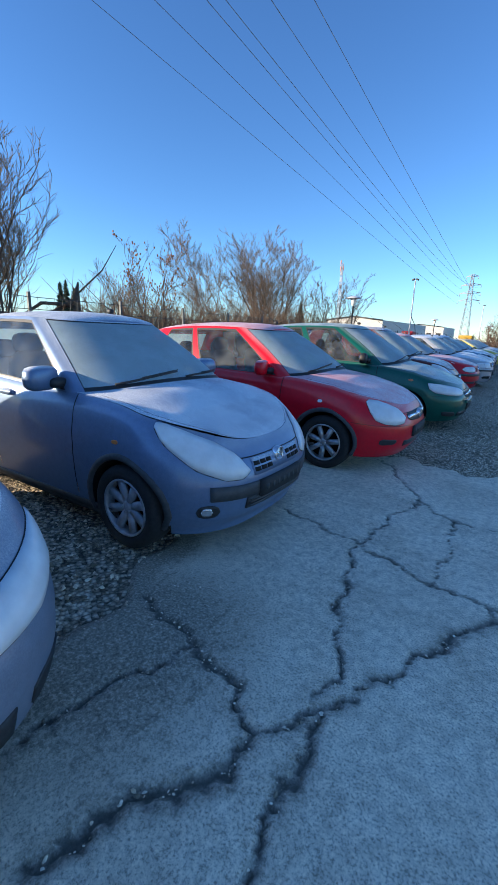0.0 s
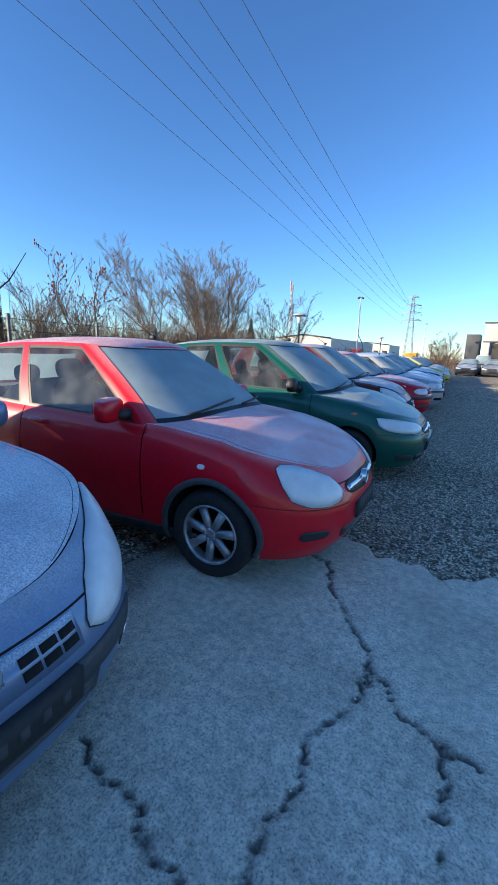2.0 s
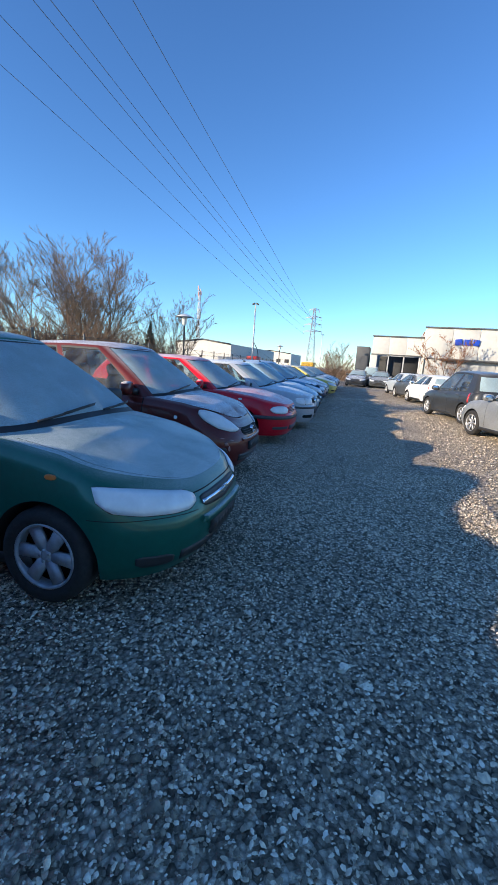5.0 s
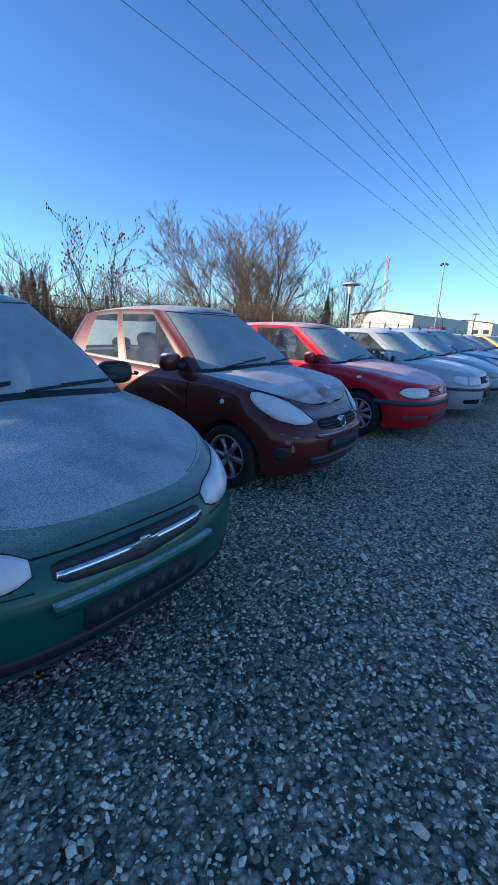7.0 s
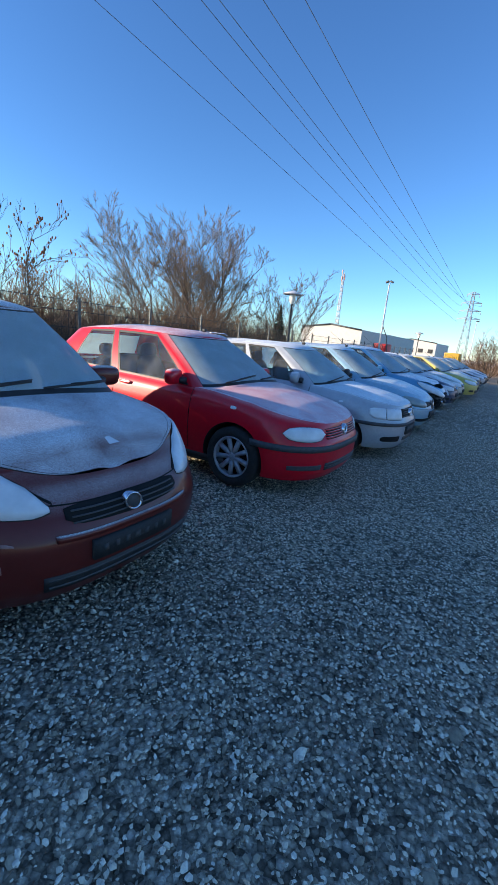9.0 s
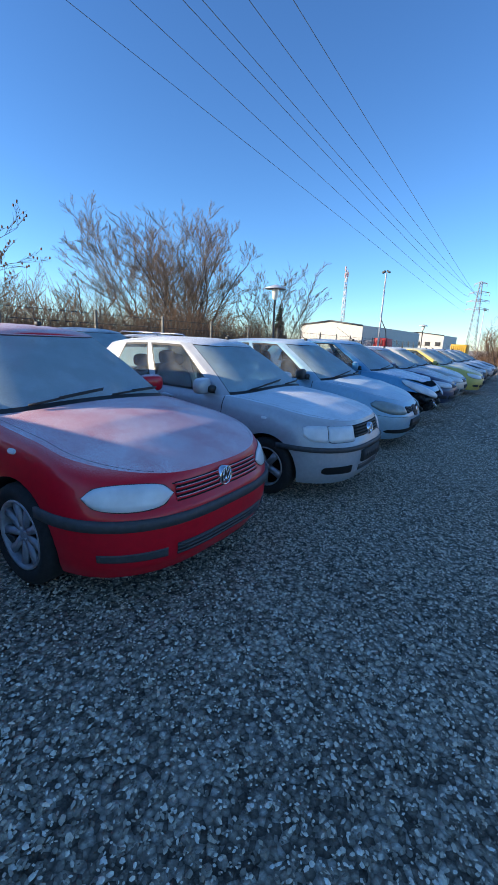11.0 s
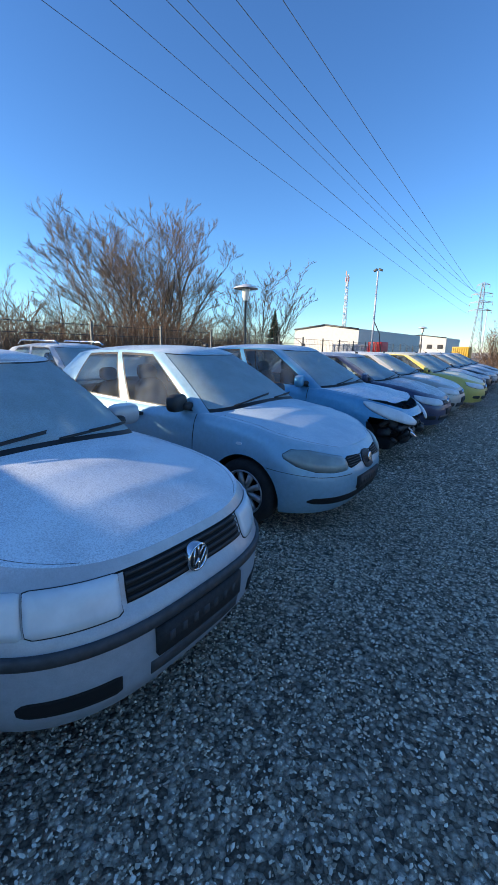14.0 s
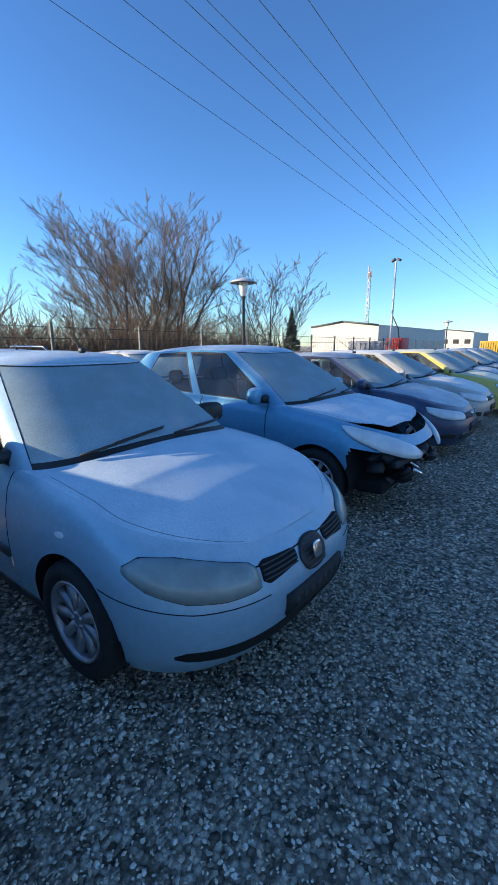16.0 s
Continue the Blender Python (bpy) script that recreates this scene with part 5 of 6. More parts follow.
def plain_front(car, sh, body):
    field(car, sh, "headlight", [0.38, 0.44, 0.66, 0.86, 0.98], [0.66, 0.69, 0.71, 0.73, 0.735], [0.6, 0.575, 0.57, 0.6, 0.66], M["lamp"], 0.008, 0.014)
    strip(car, sh, "grille", -0.34, 0.34, 0.585, 0.67, M["black"], 0.005)
    slats(car, sh, -0.34, 0.34, 0.585, 0.67, 2, M["trim"], 0.012, 0.3)
    strip(car, sh, "lower_grille", -0.5, 0.5, 0.28, 0.38, M["black"], 0.005)
    badge(car, sh, 0.63, 0.05, M["chrome"], M["trim"], 0.02)
    field(car, sh, "fog_light_recess", [0.58, 0.62, 0.78, 0.82], [0.36, 0.38, 0.37, 0.35], [0.3, 0.29, 0.3, 0.32], M["black"], 0.006)
    plate(car, sh, 0.45, off=0.015)


FIVE = dict(doors=(1.3, 2.26, 3.05), panes=((0.006, 0.43), (0.48, 0.83)))
BIG = dict(L=4.2, W=0.87, roof=1.4, gw1=0.56, ws0=1.05, ws1=1.85, rs0=4.12, rs1=3.78, hub=0.31, arch=0.355, sf=0.86, wb=2.58, doors=(1.4, 2.4, 3.2), panes=((0.006, 0.43), (0.48, 0.83)))
pf = dict(build=plain_front)
make_car("silver-blue car nose under frost beside the lavender hatchback", (-0.53, -0.70), ROW - 2, paint("silver blue paint", (0.16, 0.2, 0.28), 0.7, 0.06, 0.3), (7, 0.22, 0.78), "alloy", features=pf, **FIVE)
make_car("dark blue hatchback with frosted bonnet", (-2.15, 21.35), ROW, P_NAVY, (5, 0.28, 0.76), "alloy", features=pf, low=True, **FIVE)
make_car("silver-beige hatchback under frost", (-2.4, 23.7), ROW, P_BEIGE, (7, 0.22, 0.78), "alloy", features=pf, low=True, **BIG)
make_car("pale yellow hatchback with frosted roof", (-2.3, 26.0), ROW, P_YELLOW, (6, 0.26, 0.78), "alloy", features=pf, low=True, **BIG)
make_car("dark blue estate car under frost", (-2.75, 28.5), ROW, P_NAVY, (7, 0.22, 0.78), "alloy", features=pf, low=True, **BIG)
make_car("black hatchback under frost", (-2.95, 31.0), ROW, P_DARK, (7, 0.22, 0.78), "alloy", features=pf, low=True, **FIVE)
make_car("grey-silver hatchback under frost", (-3.1, 33.4), ROW, P_SILVER2, (7, 0.22, 0.78), "alloy", features=pf, low=True, **BIG)
make_car("black saloon at the row's far end under frost", (-3.3, 35.8), ROW, P_DARK, (7, 0.22, 0.78), "alloy", features=pf, low=True, **BIG)

# cars of the row behind
G2 = "cars of the second row by the fence"
make_car("dark teal car with frosted roof behind the row", (-5.0, 3.3), ROW, P_TEAL, (7, 0.22, 0.78), "alloy", features=pf, low=True, group=G2, **FIVE)
make_car("blue-grey van-like car with frosted roof behind the row", (-5.7, 15.2), ROW, P_TEAL, (7, 0.22, 0.78), "alloy", features=pf, low=True, group=G2, **{**BIG, "roof": 1.5})


def rails(car, sh, body):
    plain_front(car, sh, body)
    for k in (1, -1):
        solid("roof_rail", tube([(-1.95, k * 0.5, 1.46), (-2.05, k * 0.5, 1.52), (-3.3, k * 0.5, 1.53), (-3.45, k * 0.5, 1.46)], 0.014, 6), M["chrome"], car)


make_car("silver estate car with roof rails behind the row", (-6.3, 17.6), ROW, P_SILVER2, (7, 0.22, 0.78), "alloy", features=dict(build=rails), low=True, group=G2, **{**BIG, "roof": 1.44})
make_car("pale car with frosted roof behind the row", (-6.5, 20.4), ROW, P_BEIGE, (7, 0.22, 0.78), "alloy", features=pf, low=True, group=G2, **BIG)

# cars across the lane, parked aslant with their tails to the walker
G3 = "cars parked across the lane"
make_car("silver-grey car in the sun across the lane", (2.8, 16.9), 112, P_DGREY, (7, 0.22, 0.78), "alloy", features=pf, low=True, group=G3, **BIG)
make_car("black people carrier in the sun across the lane", (2.2, 21.8), 108, paint("sunny black paint", (0.01, 0.011, 0.014), 0.15, 0.03), (7, 0.22, 0.78), "alloy", features=pf, low=True, group=G3, **{**BIG, "roof": 1.6})
make_car("silver hatchback in the sun across the lane", (1.7, 28.2), 108, P_WHITE, (7, 0.22, 0.78), "alloy", features=pf, low=True, group=G3, **FIVE)
make_car("black hatchback in the sun across the lane", (1.1, 31.6), 108, P_DARK, (7, 0.22, 0.78), "alloy", features=pf, low=True, group=G3, **FIVE)
make_car("silver car further on across the lane", (0.6, 35.4), 108, P_SILVER2, (7, 0.22, 0.78), "alloy", features=pf, low=True, group=G3, **FIVE)
G4 = "cars across the end of the lane"
make_car("black car facing down the lane at its end", (-2.6, 41.0), 268, P_DARK, (7, 0.22, 0.78), "alloy", features=pf, low=True, group=G4, **BIG)
make_car("dark grey car facing down the lane at its end", (-0.65, 41.3), 268, paint("dark grey paint", (0.04, 0.045, 0.05), 0.4, 0.06), (7, 0.22, 0.78), "alloy", features=pf, low=True, group=G4, **BIG)
make_car("white van-like car at the end of the lane", (-1.7, 46.0), 268, P_WHITE, (7, 0.22, 0.78), "alloy", features=pf, low=True, group=G4, **{**BIG, "roof": 1.8})

# ---------------- trees and brush ----------------
M["bark"] = plain("grey bark", (0.085, 0.066, 0.048), 0.9, var=0.4, scale=9, bumped=0.4)
M["twig"] = plain("brown twigs", (0.15, 0.105, 0.072), 0.85, var=0.35, scale=2, bumped=0)
M["pale"] = plain("pale birch bark", (0.19, 0.15, 0.12), 0.85, var=0.35, scale=5, bumped=0.2)
M["rust"] = plain("reddish brush twigs", (0.17, 0.105, 0.065), 0.9, var=0.4, scale=1.5, bumped=0)
M["deadleaf"] = plain("dry leaves", (0.2, 0.08, 0.035), 0.8, var=0.5, scale=3, bumped=0)
M["needle"] = plain("dark needles", (0.02, 0.045, 0.025), 0.85, var=0.4, scale=6, bumped=0)


def bare_tree(label, at, height, stems, lean, seed, twig, trunk, depth=4, kids=5, thick=0.012, start=0.15, droop=0.0, pods=0, first=0.0):
    """A leafless tree: stems that fork again and again into twigs."""
    rng = random.Random(seed)
    wood, fine, ends = [], [], []

    def grow(p, d, length, r, level):
        n = 5 if level < 2 else 3 if level == 2 else 2
        pts, q, dd = [p], p.copy(), d.copy()
        for k in range(n):
            dd = (dd + Vector((rng.gauss(0, 0.17), rng.gauss(0, 0.17), rng.gauss(0.03 - droop * level, 0.13)))).normalized()
            q = q + dd * length / n
            pts.append(q.copy())
        radii = [r * (1 - 0.75 * k / n) for k in range(n + 1)]
        (wood if level < 2 else fine).append(tube(pts, radii, 6 if level == 0 else 4 if level == 1 else 3, False))
        if level >= depth:
            ends.append(pts[-1])
            return
        m = kids if level else kids + 4
        for k in range(m):
            f = start + (1 - start) * (k + rng.random()) / m if level == 0 else 0.2 + 0.8 * (k + rng.random()) / m
            i = min(n - 1, int(f * n))
            b = pts[i].lerp(pts[i + 1], f * n - i)
            a = rng.uniform(0, 2 * math.pi)
            side = Vector((math.cos(a), math.sin(a), 0.25))
            nd = (dd * rng.uniform(0.85, 1.1) + side * rng.uniform(0.38, 0.8)).normalized()
            grow(b, nd, length * rng.uniform(0.36, 0.6) * (1.15 - 0.45 * f), max(radii[i] * 0.55, 0.0105), level + 1)

    for k in range(stems):
        a = 2 * math.pi * (k + rng.random() * 0.6) / stems
        off = Vector((math.cos(a), math.sin(a), 0)) * (0.25 * lean * height * 0.3 if stems > 1 else 0)
        d = Vector((math.cos(a) * lean, math.sin(a) * lean, 1)).normalized() if stems > 1 else Vector((lean, first, 1)).normalized()
        grow(Vector((0, 0, -0.1)) + off, d, height * rng.uniform(0.62, 0.8), height * thick * (1 if stems == 1 else 0.8), 0)
    tree = new("tree")
    tagged(tree, label, "tree")
    tree.location = (*at, 0)
    solid("trunk", join(*wood), trunk, tree)
    crown = solid("crown", join(*fine), twig, tree)
    if pods:
        sc = solid("seed_cluster", join(*[moved(lump(0.05, 0.04, 0.07, 1.0, 5, 3), Matrix.Translation(e)) for e in rng.sample(ends, min(pods, len(ends)))]), M["deadleaf"], tree)
        tagged(sc, kind="stuff")
    return tree


bare_tree("tall many-stemmed bare tree with fine brown twigs", (-21.3, 31.0), 10.4, 8, 0.36, 3, M["twig"], M["bark"], 4, 5, 0.01)
bare_tree("bare grey birch-like tree behind the fence", (-27.5, 31.5), 11.6, 4, 0.26, 8, M["pale"], M["pale"], 4, 6, 0.009)
bare_tree("slim bare tree with dark seed clusters", (-20.2, 17.2), 6.8, 2, 0.35, 12, M["bark"], M["bark"], 3, 5, 0.012, 0.3, pods=170)
bare_tree("small round bare tree far behind the fence", (-44, 36), 8.6, 1, 0.05, 21, M["twig"], M["bark"], 4, 5, 0.016, 0.25)
bare_tree("round bare tree beyond the yard's fence", (-36.1, 26.6), 7.4, 3, 0.3, 71, M["twig"], M["bark"], 4, 4, 0.012)
bare_tree("bare tree with many upright whips", (-16.6, 6.6), 8.6, 8, 0.2, 33, M["twig"], M["bark"], 3, 7, 0.008)
bare_tree("low bare tree at the end of the clump", (-16.5, 34.0), 6.8, 7, 0.4, 41, M["twig"], M["bark"], 4, 4, 0.008)
bare_tree("bare tree with pale brown twigs among brush", (-18.5, 26.5), 7.8, 8, 0.4, 44, M["twig"], M["bark"], 4, 4, 0.008)
bare_tree("bare young tree beside the fence", (-17.0, 12.3), 4.6, 3, 0.3, 52, M["twig"], M["bark"], 3, 5, 0.01)
bare_tree("bare tree with rusty leaves by the white hall", (5.0, 47.0), 5.2, 3, 0.25, 61, M["deadleaf"], M["bark"], 3, 6, 0.012, pods=140)
bare_tree("brown bare tree at the end of the lane", (-5.4, 52.0), 4.4, 5, 0.35, 65, M["rust"], M["bark"], 3, 5, 0.01)
bare_tree("brown bare tree far down the lane", (-7.6, 62.0), 4.0, 5, 0.35, 66, M["rust"], M["bark"], 3, 5, 0.01)


def brush(label, x0, y0, x1, y1, n, h, seed, material):
    rng = random.Random(seed)
    geo = []
    for k in range(n):
        f = rng.random()
        b = Vector((x0 + (x1 - x0) * f + rng.gauss(0, 1.1), y0 + (y1 - y0) * f + rng.gauss(0, 0.7), 0))
        d = Vector((rng.gauss(0, 0.4), rng.gauss(0, 0.4), 1)).normalized()
        l = h * rng.uniform(0.4, 1.05)
        p = [b]
        for q in range(4):
            d = (d + Vector((rng.gauss(0, 0.25), rng.gauss(0, 0.25), rng.gauss(0, 0.15)))).normalized()
            p.append(p[-1] + d * l / 4)
        geo.append(tube(p, [0.022, 0.017, 0.014, 0.011, 0.006], 3, False))
        for q in range(3):
            e = (d + Vector((rng.gauss(0, 0.9), rng.gauss(0, 0.9), 0.2))).normalized()
            s0 = p[rng.randrange(1, 4)]
            geo.append(tube([s0, s0 + e * l * 0.22, s0 + e * l * 0.38 + Vector((0, 0, 0.06))], [0.012, 0.009, 0.005], 3, False))
    tagged(solid("brush", join(*geo), material), label, "bushes", kind="stuff")


brush("tangled reddish-brown winter brush behind the fence", -14.5, 9.0, -18.5, 36.0, 1900, 3.3, 5, M["rust"])
brush("tangled brown winter brush further behind the fence", -22, 16, -30, 40, 800, 3.2, 6, M["twig"])
brush("dense low brown brambles behind the fence", -13.2, 8, -16.0, 32, 900, 1.9, 9, M["bark"])
brush("far brown hedge at the end of the lane", -9.5, 66, -4, 56, 260, 2.6, 10, M["rust"])
brush("brown brush beyond the yard's left corner", -16, -6, -17, 8, 450, 2.2, 11, M["bark"])

brush("dense rusty thicket under the tall bare trees", -15.5, 23.0, -23.0, 34.0, 420, 3.9, 15, M["rust"])

# broken tree
bt = new("broken_tree")
tagged(bt, "dark snapped tree trunk with fallen limbs", "tree")
bt.location = (-15.3, 8.9, 0)
solid("trunk", tube([(0, 0, -0.1), (0.03, 0.05, 1.3), (0.0, 0.02, 2.5), (0.1, 0.1, 3.05)], [0.2, 0.17, 0.15, 0.03], 8), M["bark"], bt)
solid("snapped_limb", join(tube([(0, 0, 2.4), (-0.7, -0.9, 1.7), (-1.4, -2.0, 0.9)], [0.11, 0.09, 0.06], 6), tube([(0, 0, 2.2), (-0.3, -1.2, 2.2), (-0.5, -2.2, 1.5)], [0.09, 0.07, 0.04], 6), tube([(0.05, 0.05, 2.6), (0.25, 1.1, 3.6), (0.4, 1.7, 4.6)], [0.04, 0.025, 0.01], 5)), M["bark"], bt)


def conifer(at, h, r, label):
    rng = random.Random(int(h * 10))
    ob = new("conifer")
    tagged(ob, label, "tree")
    ob.location = (*at, 0)
    solid("trunk", tube([(0, 0, 0), (0, 0, h * 0.95)], [h * 0.02, 0.02], 6), M["bark"], ob)
    geo = []
    for k in range(420):
        f = rng.random() ** 0.8
        a = rng.uniform(0, 6.283)
        rr = r * (1 - f) * rng.uniform(0.5, 1.05) + 0.05
        p = Vector((math.cos(a) * rr, math.sin(a) * rr, h * (0.06 + 0.92 * f)))
        geo.append(tube([Vector((0, 0, p.z + 0.15)), p * 1.0, p + Vector((math.cos(a) * 0.1, math.sin(a) * 0.1, 0.06))], [0.05, h * 0.02 * (1.2 - f), 0.01], 4, False))
    solid("crown", join(*geo), M["needle"], ob)


conifer((-41.0, 70.0), 7.6, 1.7, "dark green spruce far behind the fence")
for x, y, h in ((-31.0, 17.2, 4.6), (-31.6, 18.0, 4.9), (-32.2, 19.0, 4.4)):
    conifer((x, y), h, 0.7, "narrow dark conifer behind the fence")

# ---------------- fence ----------------
M["steel"] = plain("galvanised steel", (0.085, 0.09, 0.092), 0.55, 0.6, var=0.25, scale=20)
M["darksteel"] = plain("dark painted steel", (0.03, 0.034, 0.036), 0.5, 0.2, var=0.3)
M["whitesteel"] = plain("pale grey painted steel", (0.55, 0.57, 0.6), 0.5, 0.2, var=0.12)
fence = new("fence")
tagged(fence, "grey steel bar-mesh fence along the yard", "fence", kind="structure")
post_me = mesh_of("post", *box(0, 0, 1.0, 0.06, 0.06, 2.1, 0.006), smooth=False)
post_me.materials.append(M["steel"])
bars = [box(0, 1.25, z, 0.012, 2.5, 0.014) for z in (0.1, 0.5, 0.9, 1.3, 1.7, 1.95)] + [box(0, 0.2 * k, 1.02, 0.005, 0.006, 1.9) for k in range(1, 13)]
panel_me = mesh_of("mesh_panel", *join(*bars), smooth=False)
panel_me.materials.append(M["darksteel"])
for k in range(26):
    y = -6 + k * 2.5
    x = -9.2 - 0.1 * (y - 6.4)
    for nm, me in (("post", post_me), ("mesh_panel", panel_me)):
        o = new(nm, me)
        o.parent = fence
        o.matrix_basis = pose(x, y, 0, 0, 0, math.degrees(math.atan(0.1)))
slat_me = mesh_of("board", *box(0, 0, 0.85, 0.02, 0.11, 1.75, 0.004), smooth=False)
slat_me.materials.append(plain("weathered dark board", (0.05, 0.042, 0.036), 0.85, var=0.35))
wf = new("board_fence")
tagged(wf, "dark weathered upright board fence", "fence", kind="structure")
for k in range(60):
    o = new("board", slat_me)
    o.parent = wf
    o.matrix_basis = pose(-12.6 - 0.01 * k, -1 + k * 0.14, 0.02 * math.sin(k * 7.3), 0, 0, 3 * math.sin(k))

# ---------------- lamps, masts, wires ----------------
M["lampglass"] = plain("milky lamp glass", (0.75, 0.74, 0.68), 0.4, var=0.08, bumped=0)


def park_lamp(at, h, label):
    ob = new("street_lamp")
    tagged(ob, label, "street lamp", "mushroom lamps in the yard")
    ob.location = (*at, 0)
    up = Matrix.Rotation(radians(90), 4, "X")
    solid("pole", tube([(0, 0, -0.05), (0, 0, 1.0), (0, 0, h - 0.62)], [0.07, 0.06, 0.05], 10), M["darksteel"], ob)
    solid("lamp_glass", moved(lathe(((0.09, 0), (0.13, 0.1), (0.17, 0.42), (0.16, 0.46)), 18), Matrix.Translation((0, 0, h - 0.6)) @ up), M["lampglass"], ob)
    solid("lamp_hood", moved(lathe(((0.02, 0.17), (0.15, 0.13), (0.42, 0.04), (0.52, -0.02), (0.5, -0.035), (0.1, 0.02)), 24), Matrix.Translation((0, 0, h - 0.12)) @ up), M["whitesteel"], ob)


park_lamp((-11.6, 26.7), 3.95, "mushroom-shaped street lamp with milky glass on a dark pole")
park_lamp((-14.5, 60.0), 4.0, "small mushroom-shaped street lamp far off in the yard")
park_lamp((-9.6, 72.0), 3.6, "far mushroom-shaped street lamp by the lane")

fm = new("floodlight_mast")
tagged(fm, "tall steel floodlight mast with a raking stay", "floodlight")
fm.location = (-11.95, 40.8, 0)
solid("pole", tube([(0, 0, -0.1), (0, 0, 3), (0, 0, 6.55)], [0.085, 0.07, 0.05], 10), M["whitesteel"], fm)
solid("stay", tube([(0, 0, 3.4), (0.45, 0, 2.6), (0.9, 0, 0)], 0.035, 6), M["steel"], fm)
for k in (-1, 1):
    solid("floodlight", moved(box(0, 0, 0, 0.26, 0.2, 0.14, 0.03), pose(k * 0.17, 0, 6.62, 0, k * 25)), M["darksteel"], fm)
pole = new("lane_pole")
tagged(pole, "slim grey lamp pole far down the lane", "street lamp")
pole.location = (-11.3, 75, 0)
solid("pole", tube([(0, 0, -0.1), (0, 0, 6.7)], [0.09, 0.05], 8), M["whitesteel"], pole)
solid("lamp_head", box(0.1, 0, 6.75, 0.4, 0.18, 0.12, 0.03), M["darksteel"], pole)


def lattice(name, label, at, h, w0, w1, bays, r, material):
    ob = new(name)
    tagged(ob, label, "mast")
    ob.location = (*at, 0)
    for sx in (-1, 1):
        for sy in (-1, 1):
            solid("leg", tube([(sx * w0, sy * w0, 0), (sx * w1, sy * w1, h)], r, 4), material, ob)
    g = []
    for k in range(bays):
        a, b = k / bays, (k + 1) / bays
        wa, wb = w0 + (w1 - w0) * a, w0 + (w1 - w0) * b
        for s in (-1, 1):
            g += [tube([(-wa, s * wa, h * a), (wb, s * wb, h * b)], r * 0.6, 3), tube([(wa, s * wa, h * a), (-wb, s * wb, h * b)], r * 0.6, 3),
                  tube([(s * wa, -wa, h * a), (s * wb, wb, h * b)], r * 0.6, 3), tube([(s * wa, wa, h * a), (s * wb, -wb, h * b)], r * 0.6, 3)]
    tagged(solid("bracing", join(*g), material, ob), kind="stuff")
    return ob


# distance haze is put into the pylon's pale blue-grey colour
M["haze"] = plain("hazy lattice steel", (0.3, 0.33, 0.36), 0.7, 0.0, var=0.1, bumped=0)
py = lattice("power_pylon", "lattice power pylon with three cross-arms", (-45.7, 250, ), 34.5, 2.2, 0.5, 9, 0.13, M["haze"])
for z, w in ((21.5, 5.2), (25.3, 5.0), (29.2, 4.6), (33.5, 2.8)):
    arm = solid("cross_arm", join(tube([(-w, 0, z), (0, 0, z + 1.1), (w, 0, z)], 0.16, 4), tube([(-w, 0, z), (w, 0, z)], 0.16, 4)), M["haze"], py)
    for k in (-1, 1):
        solid("insulator", tube([(k * w, 0, z), (k * w, 0, z - 1.5)], 0.14, 5), M["haze"], arm)
tw = lattice("radio_mast", "slim white radio mast with aerials", (-143, 300), 53.0, 1.2, 0.6, 12, 0.17, M["whitesteel"])
for k, (z, a) in enumerate(((50, 0), (52, 1.5), (54, 3), (47, 2.2), (49.5, 4.2))):
    solid("aerial", box(1.1 * math.cos(a), 1.1 * math.sin(a), z, 0.7, 0.7, 3.2, 0.1), M["whitesteel"] if k % 2 else plain("pink aerial", (0.5, 0.25, 0.22), 0.6), tw)
M["wire"] = plain("dark cable", (0.1, 0.12, 0.15), 0.6, bumped=0)
ARM_ENDS = ((-50.9, 20.0), (-50.7, 23.8), (-50.3, 27.7), (-41.1, 27.7), (-40.7, 23.8), (-40.5, 20.0))
for (x, y), (xe, ze) in zip(((-21.3, 24.1), (-19.0, 26.8), (-17.0, 28.1), (-16.3, 28.8), (-14.6, 30.1), (-13.0, 31.3)), ARM_ENDS):
    Q = 250 - y
    pts = []
    for q in np.linspace(-45, Q, 46):
        f = max(0, q / Q)
        pts.append((x - 0.118 * q + (xe - x + 0.118 * Q) * f ** 2, y + q, 16.0 + (ze - 16.0) * f ** 2))
    tagged(solid("power_line", tube(pts, [0.0125 + 0.00013 * max(0, p[1]) for p in pts], 5), M["wire"]), "thin dark overhead power cable", "cable", "power cables over the yard")

# ---------------- halls ----------------
M["cladding"] = plain("white cladding", (0.46, 0.46, 0.44), 0.6, var=0.06, scale=3, bumped=0.05)
M["greyclad"] = plain("grey cladding", (0.36, 0.37, 0.38), 0.6, var=0.08, scale=3, bumped=0.05)
M["coping"] = plain("dark roof edge", (0.07, 0.075, 0.08), 0.6)
M["opening"] = plain("dark doorway", (0.03, 0.032, 0.035), 0.8)
M["blue"] = plain("blue sign paint", (0.01, 0.05, 0.36), 0.4, bumped=0)
hall = new("hall")
tagged(hall, "white industrial hall with dark loading bay", "building", kind="structure")
hall.location = (0, 50, 0)


def clad(x0, x1, y, z0, z1, n, m):
    for k in range(n):
        a, b = x0 + (x1 - x0) * k / n, x0 + (x1 - x0) * (k + 1) / n
        solid("cladding_panel", box((a + b) / 2, y, (z0 + z1) / 2, abs(b - a) - 0.03, 0.12, z1 - z0 - 0.02, 0.015), m, hall)


clad(-1.9, 3.1, 0, 3.2, 4.95, 3, M["cladding"])
solid("roof_edge", box(0.6, -0.02, 5.0, 5.2, 0.35, 0.12, 0.02), M["coping"], hall)
solid("canopy_edge", box(0.6, -0.05, 3.15, 5.1, 0.3, 0.12, 0.02), M["coping"], hall)
clad(-2.0, -1.3, -0.1, 0, 3.1, 1, M["cladding"])
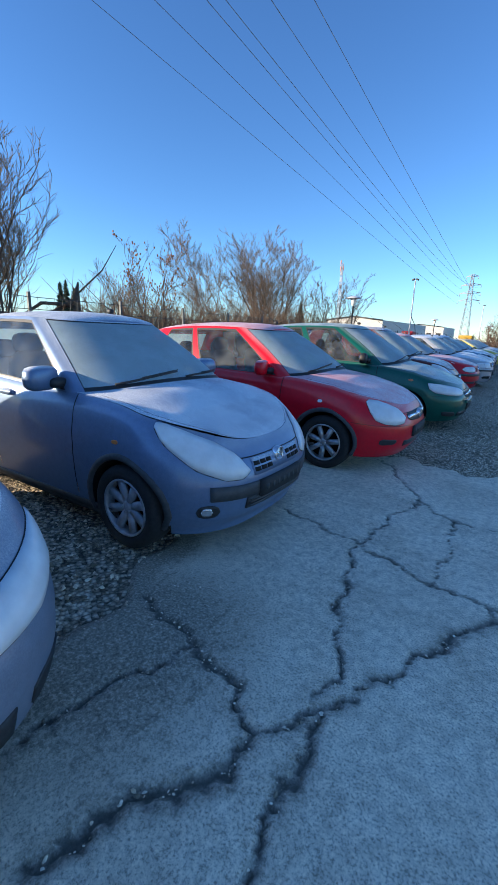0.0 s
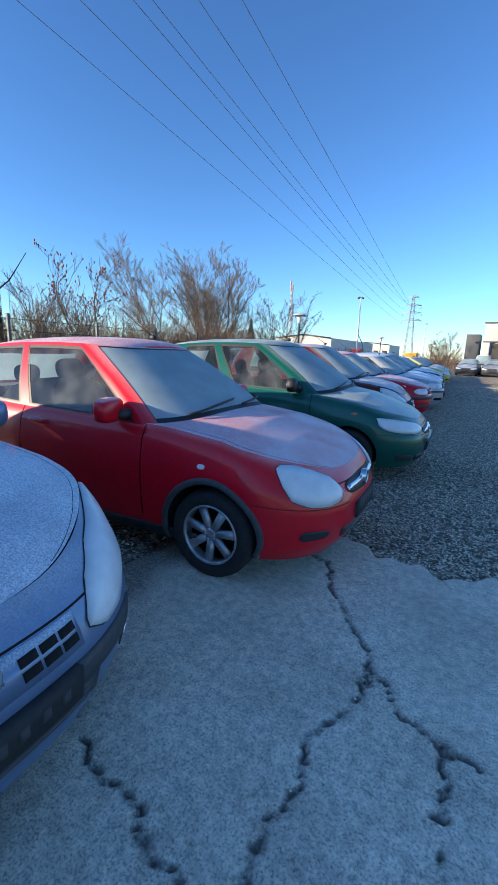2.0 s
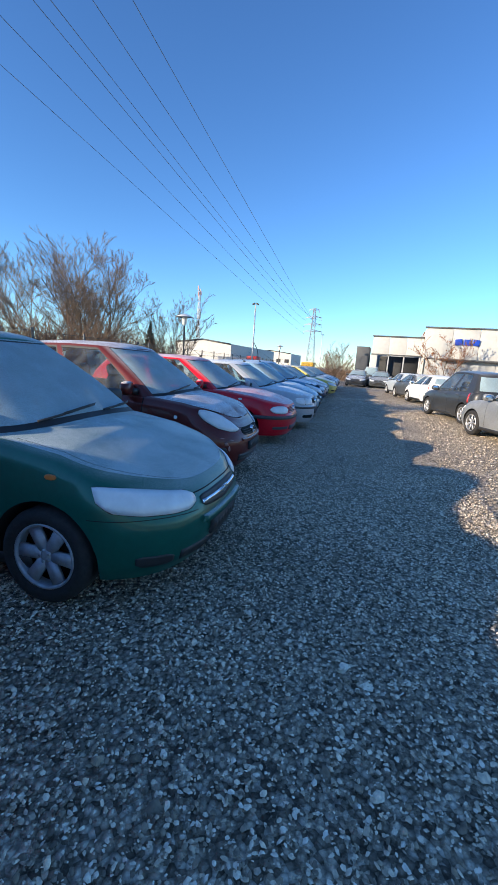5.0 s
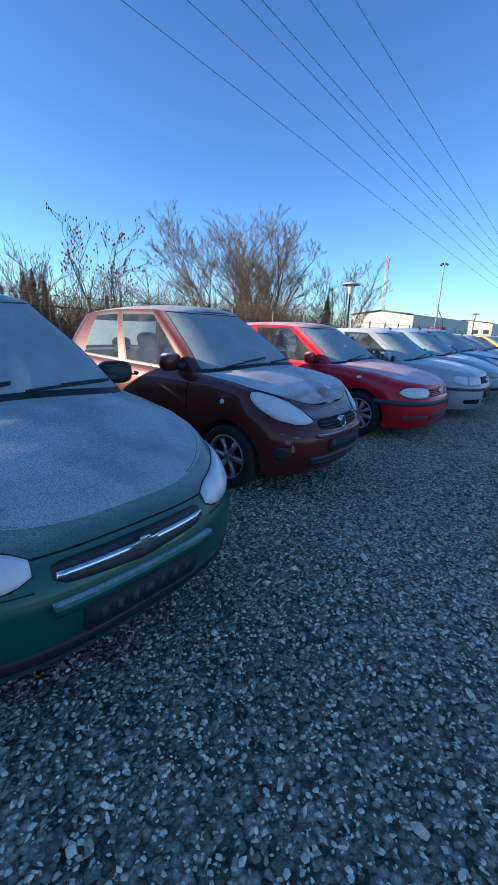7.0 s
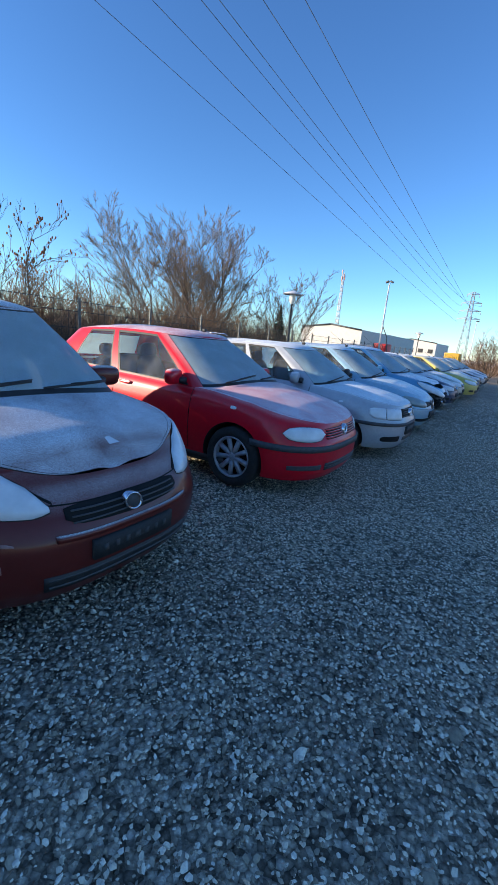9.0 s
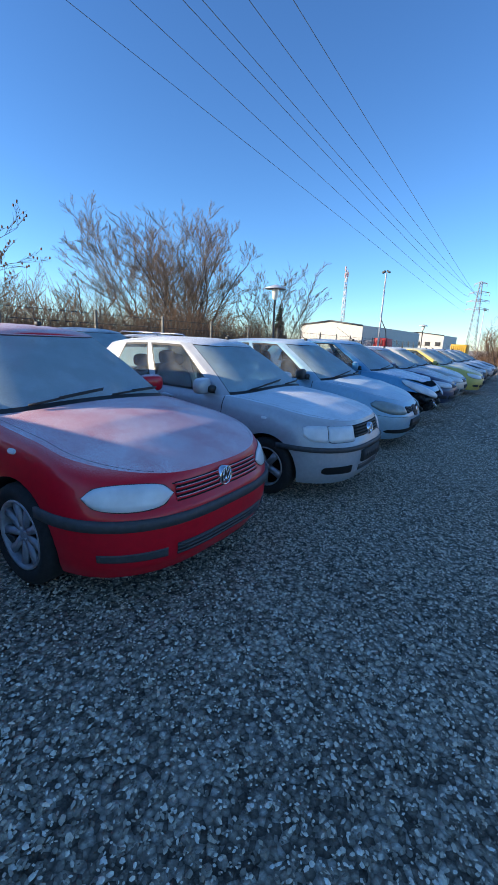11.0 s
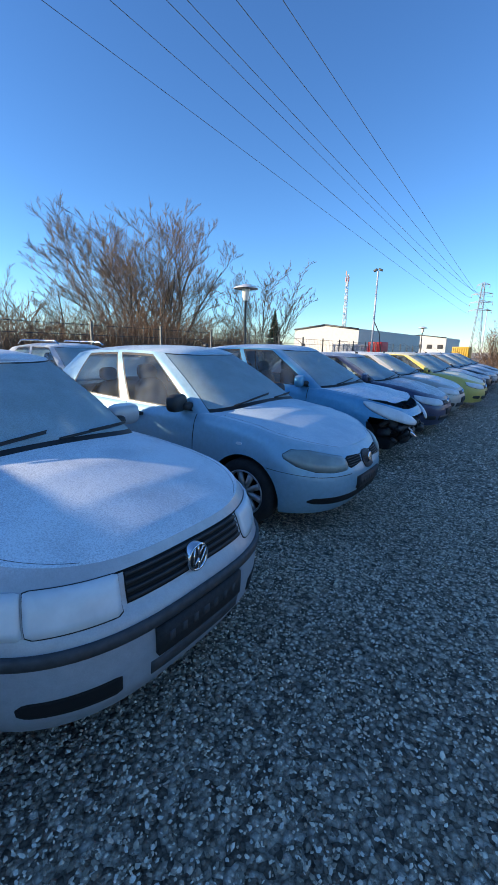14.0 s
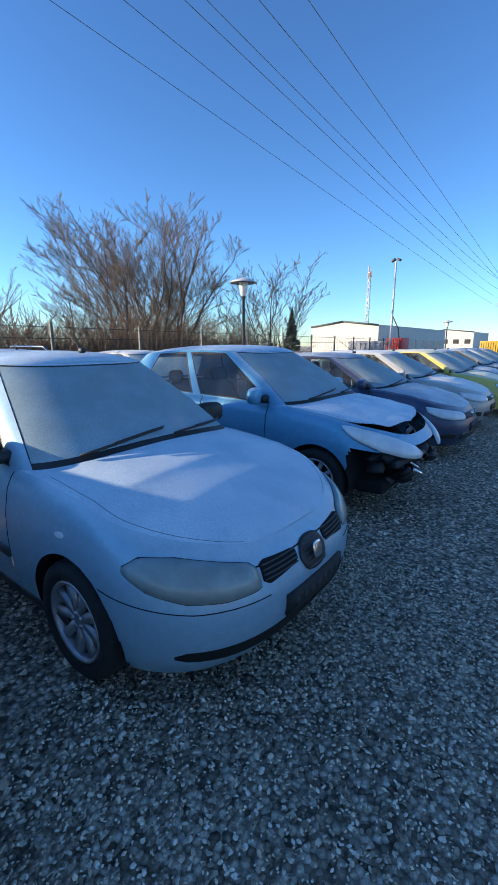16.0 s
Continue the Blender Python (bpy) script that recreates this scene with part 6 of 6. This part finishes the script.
solid("loading_bay", box(1.0, 1.6, 1.5, 4.2, 0.1, 3.1), M["opening"], hall)
for k in range(3):
    solid("bay_post", box(-0.2 + 1.5 * k, 0.1, 1.55, 0.12, 0.12, 3.1, 0.01), M["greyclad"], hall)
solid("bay_wall", join(box(1.0, 3.0, 1.55, 6, 2.4, 3.1), box(3.0, 1.5, 1.55, 0.15, 3, 3.1)), M["greyclad"], hall)
clad(3.1, 24, -1.2, 3.0, 5.85, 9, M["cladding"])
clad(4.6, 24, -1.2, 0.0, 2.95, 8, M["greyclad"])
solid("roof_edge", box(13.5, -1.2, 5.92, 21.2, 0.4, 0.13, 0.02), M["coping"], hall)
solid("canopy_edge", box(14.2, -1.6, 2.95, 19.6, 1.0, 0.14, 0.02), M["coping"], hall)
solid("hall_side", box(3.12, 4.0, 2.9, 0.14, 10.2, 5.8), M["cladding"], hall)
solid("hall_back", box(13.5, 6.0, 2.9, 20.6, 14.0, 5.7), M["greyclad"], hall)
solid("low_wing", box(0.5, 9.2, 2.4, 5.0, 9.5, 4.8), M["cladding"], hall)
solid("dark_annex", box(-2.85, 2.0, 1.95, 1.3, 3.0, 3.9, 0.03), M["coping"], hall)
sg = new("sign")
tagged(sg, "plain blue wall sign shapes on the white hall", "sign")
sg.location = (6.75, 48.62, 4.62)
for k in range(3):
    solid("sign_shape", moved(box(0, 0, 0, 0.62, 0.06, 0.56, 0.04), pose(-0.78 + 0.74 * k, 0, 0, 0, 8 * (k - 1))), M["blue"], sg)


def low_hall(label, x0, x1, y, depth, h, bays):
    ob = new("far_hall")
    tagged(ob, label, "building", kind="structure")
    ob.location = (x0, y, 0)
    w = x1 - x0
    vs = [(0, 0, 0), (w, 0, 0), (w, 0, h * 0.88), (w / 2, 0, h), (0, 0, h * 0.88)]
    v2 = vs + [(x, depth, z) for x, _, z in vs]
    solid("wall", (v2, [(0, 1, 2, 3, 4), (9, 8, 7, 6, 5), (1, 6, 7, 2), (0, 4, 9, 5)]), M["cladding"], ob, smooth=False)
    for s in (0, 1):
        solid("roof", tube([(w * 0.5 * s, -0.1, h * (0.88 + 0.12 * s) + 0.03), (w * 0.5 * (s + 1), -0.1, h * (1 - 0.12 * s) + 0.03)], 0.1, 4), M["coping"], ob)
    solid("roof_sheet", ([(0, 0, h * 0.885), (w / 2, 0, h * 1.005), (w, 0, h * 0.885), (0, depth, h * 0.885), (w / 2, depth, h * 1.005), (w, depth, h * 0.885)], [(0, 1, 4, 3), (1, 2, 5, 4)]), M["greyclad"], ob, smooth=False)
    for k in range(bays):
        solid("window", box(w * (k + 0.5) / bays, -0.03, h * 0.5, w / bays * 0.5, 0.08, h * 0.18, 0.01), M["opening"], ob)


low_hall("low white hall with shallow gable behind the yard", -29.3, -20.8, 58, 22, 4.2, 0)
low_hall("far white flat hall with windows", -35.5, -24.5, 110, 12, 4.9, 5)
M["red"] = plain("red paint", (0.5, 0.015, 0.02), 0.5, bumped=0.05)
M["yellowbox"] = plain("yellow paint", (0.45, 0.28, 0.02), 0.5, bumped=0.05)


def container(label, x, y, sx, sy, z0, h, m):
    ob = new("container")
    tagged(ob, label, "container")
    ob.location = (x, y, 0)
    solid("shell", box(0, 0, z0 + h / 2, sx, sy, h, 0.05), m, ob)
    for k in range(8):
        solid("rib", box(-sx / 2 + sx * (k + 0.5) / 8, -sy / 2 - 0.02, z0 + h / 2, sx * 0.05, 0.05, h * 0.86, 0.01), m, ob)


container("red metal container behind the fence", -13.2, 45, 1.1, 1.4, 0.0, 2.1, M["red"])
container("yellow metal container far down the lane", -10.4, 60, 1.6, 1.4, 0.0, 2.0, M["yellowbox"])
container("pale grey container behind the fence", -15.6, 46, 3.2, 2.0, 0.0, 1.9, M["greyclad"])
arm = new("barrier_arm")
tagged(arm, "raised red and white barrier arm", "barrier")
arm.location = (-25.0, 60, 0)
solid("post", box(-0.2, 0, 1.2, 0.4, 0.4, 2.4, 0.03), M["whitesteel"], arm)
for k in range(4):
    solid("band", moved(box(0, 0, 0, 0.55, 0.3, 0.36, 0.02), pose(0.15 + 0.42 * k, 0, 2.6 + 0.36 * k, 0, -41)), M["red"] if k != 1 else M["whitesteel"], arm)
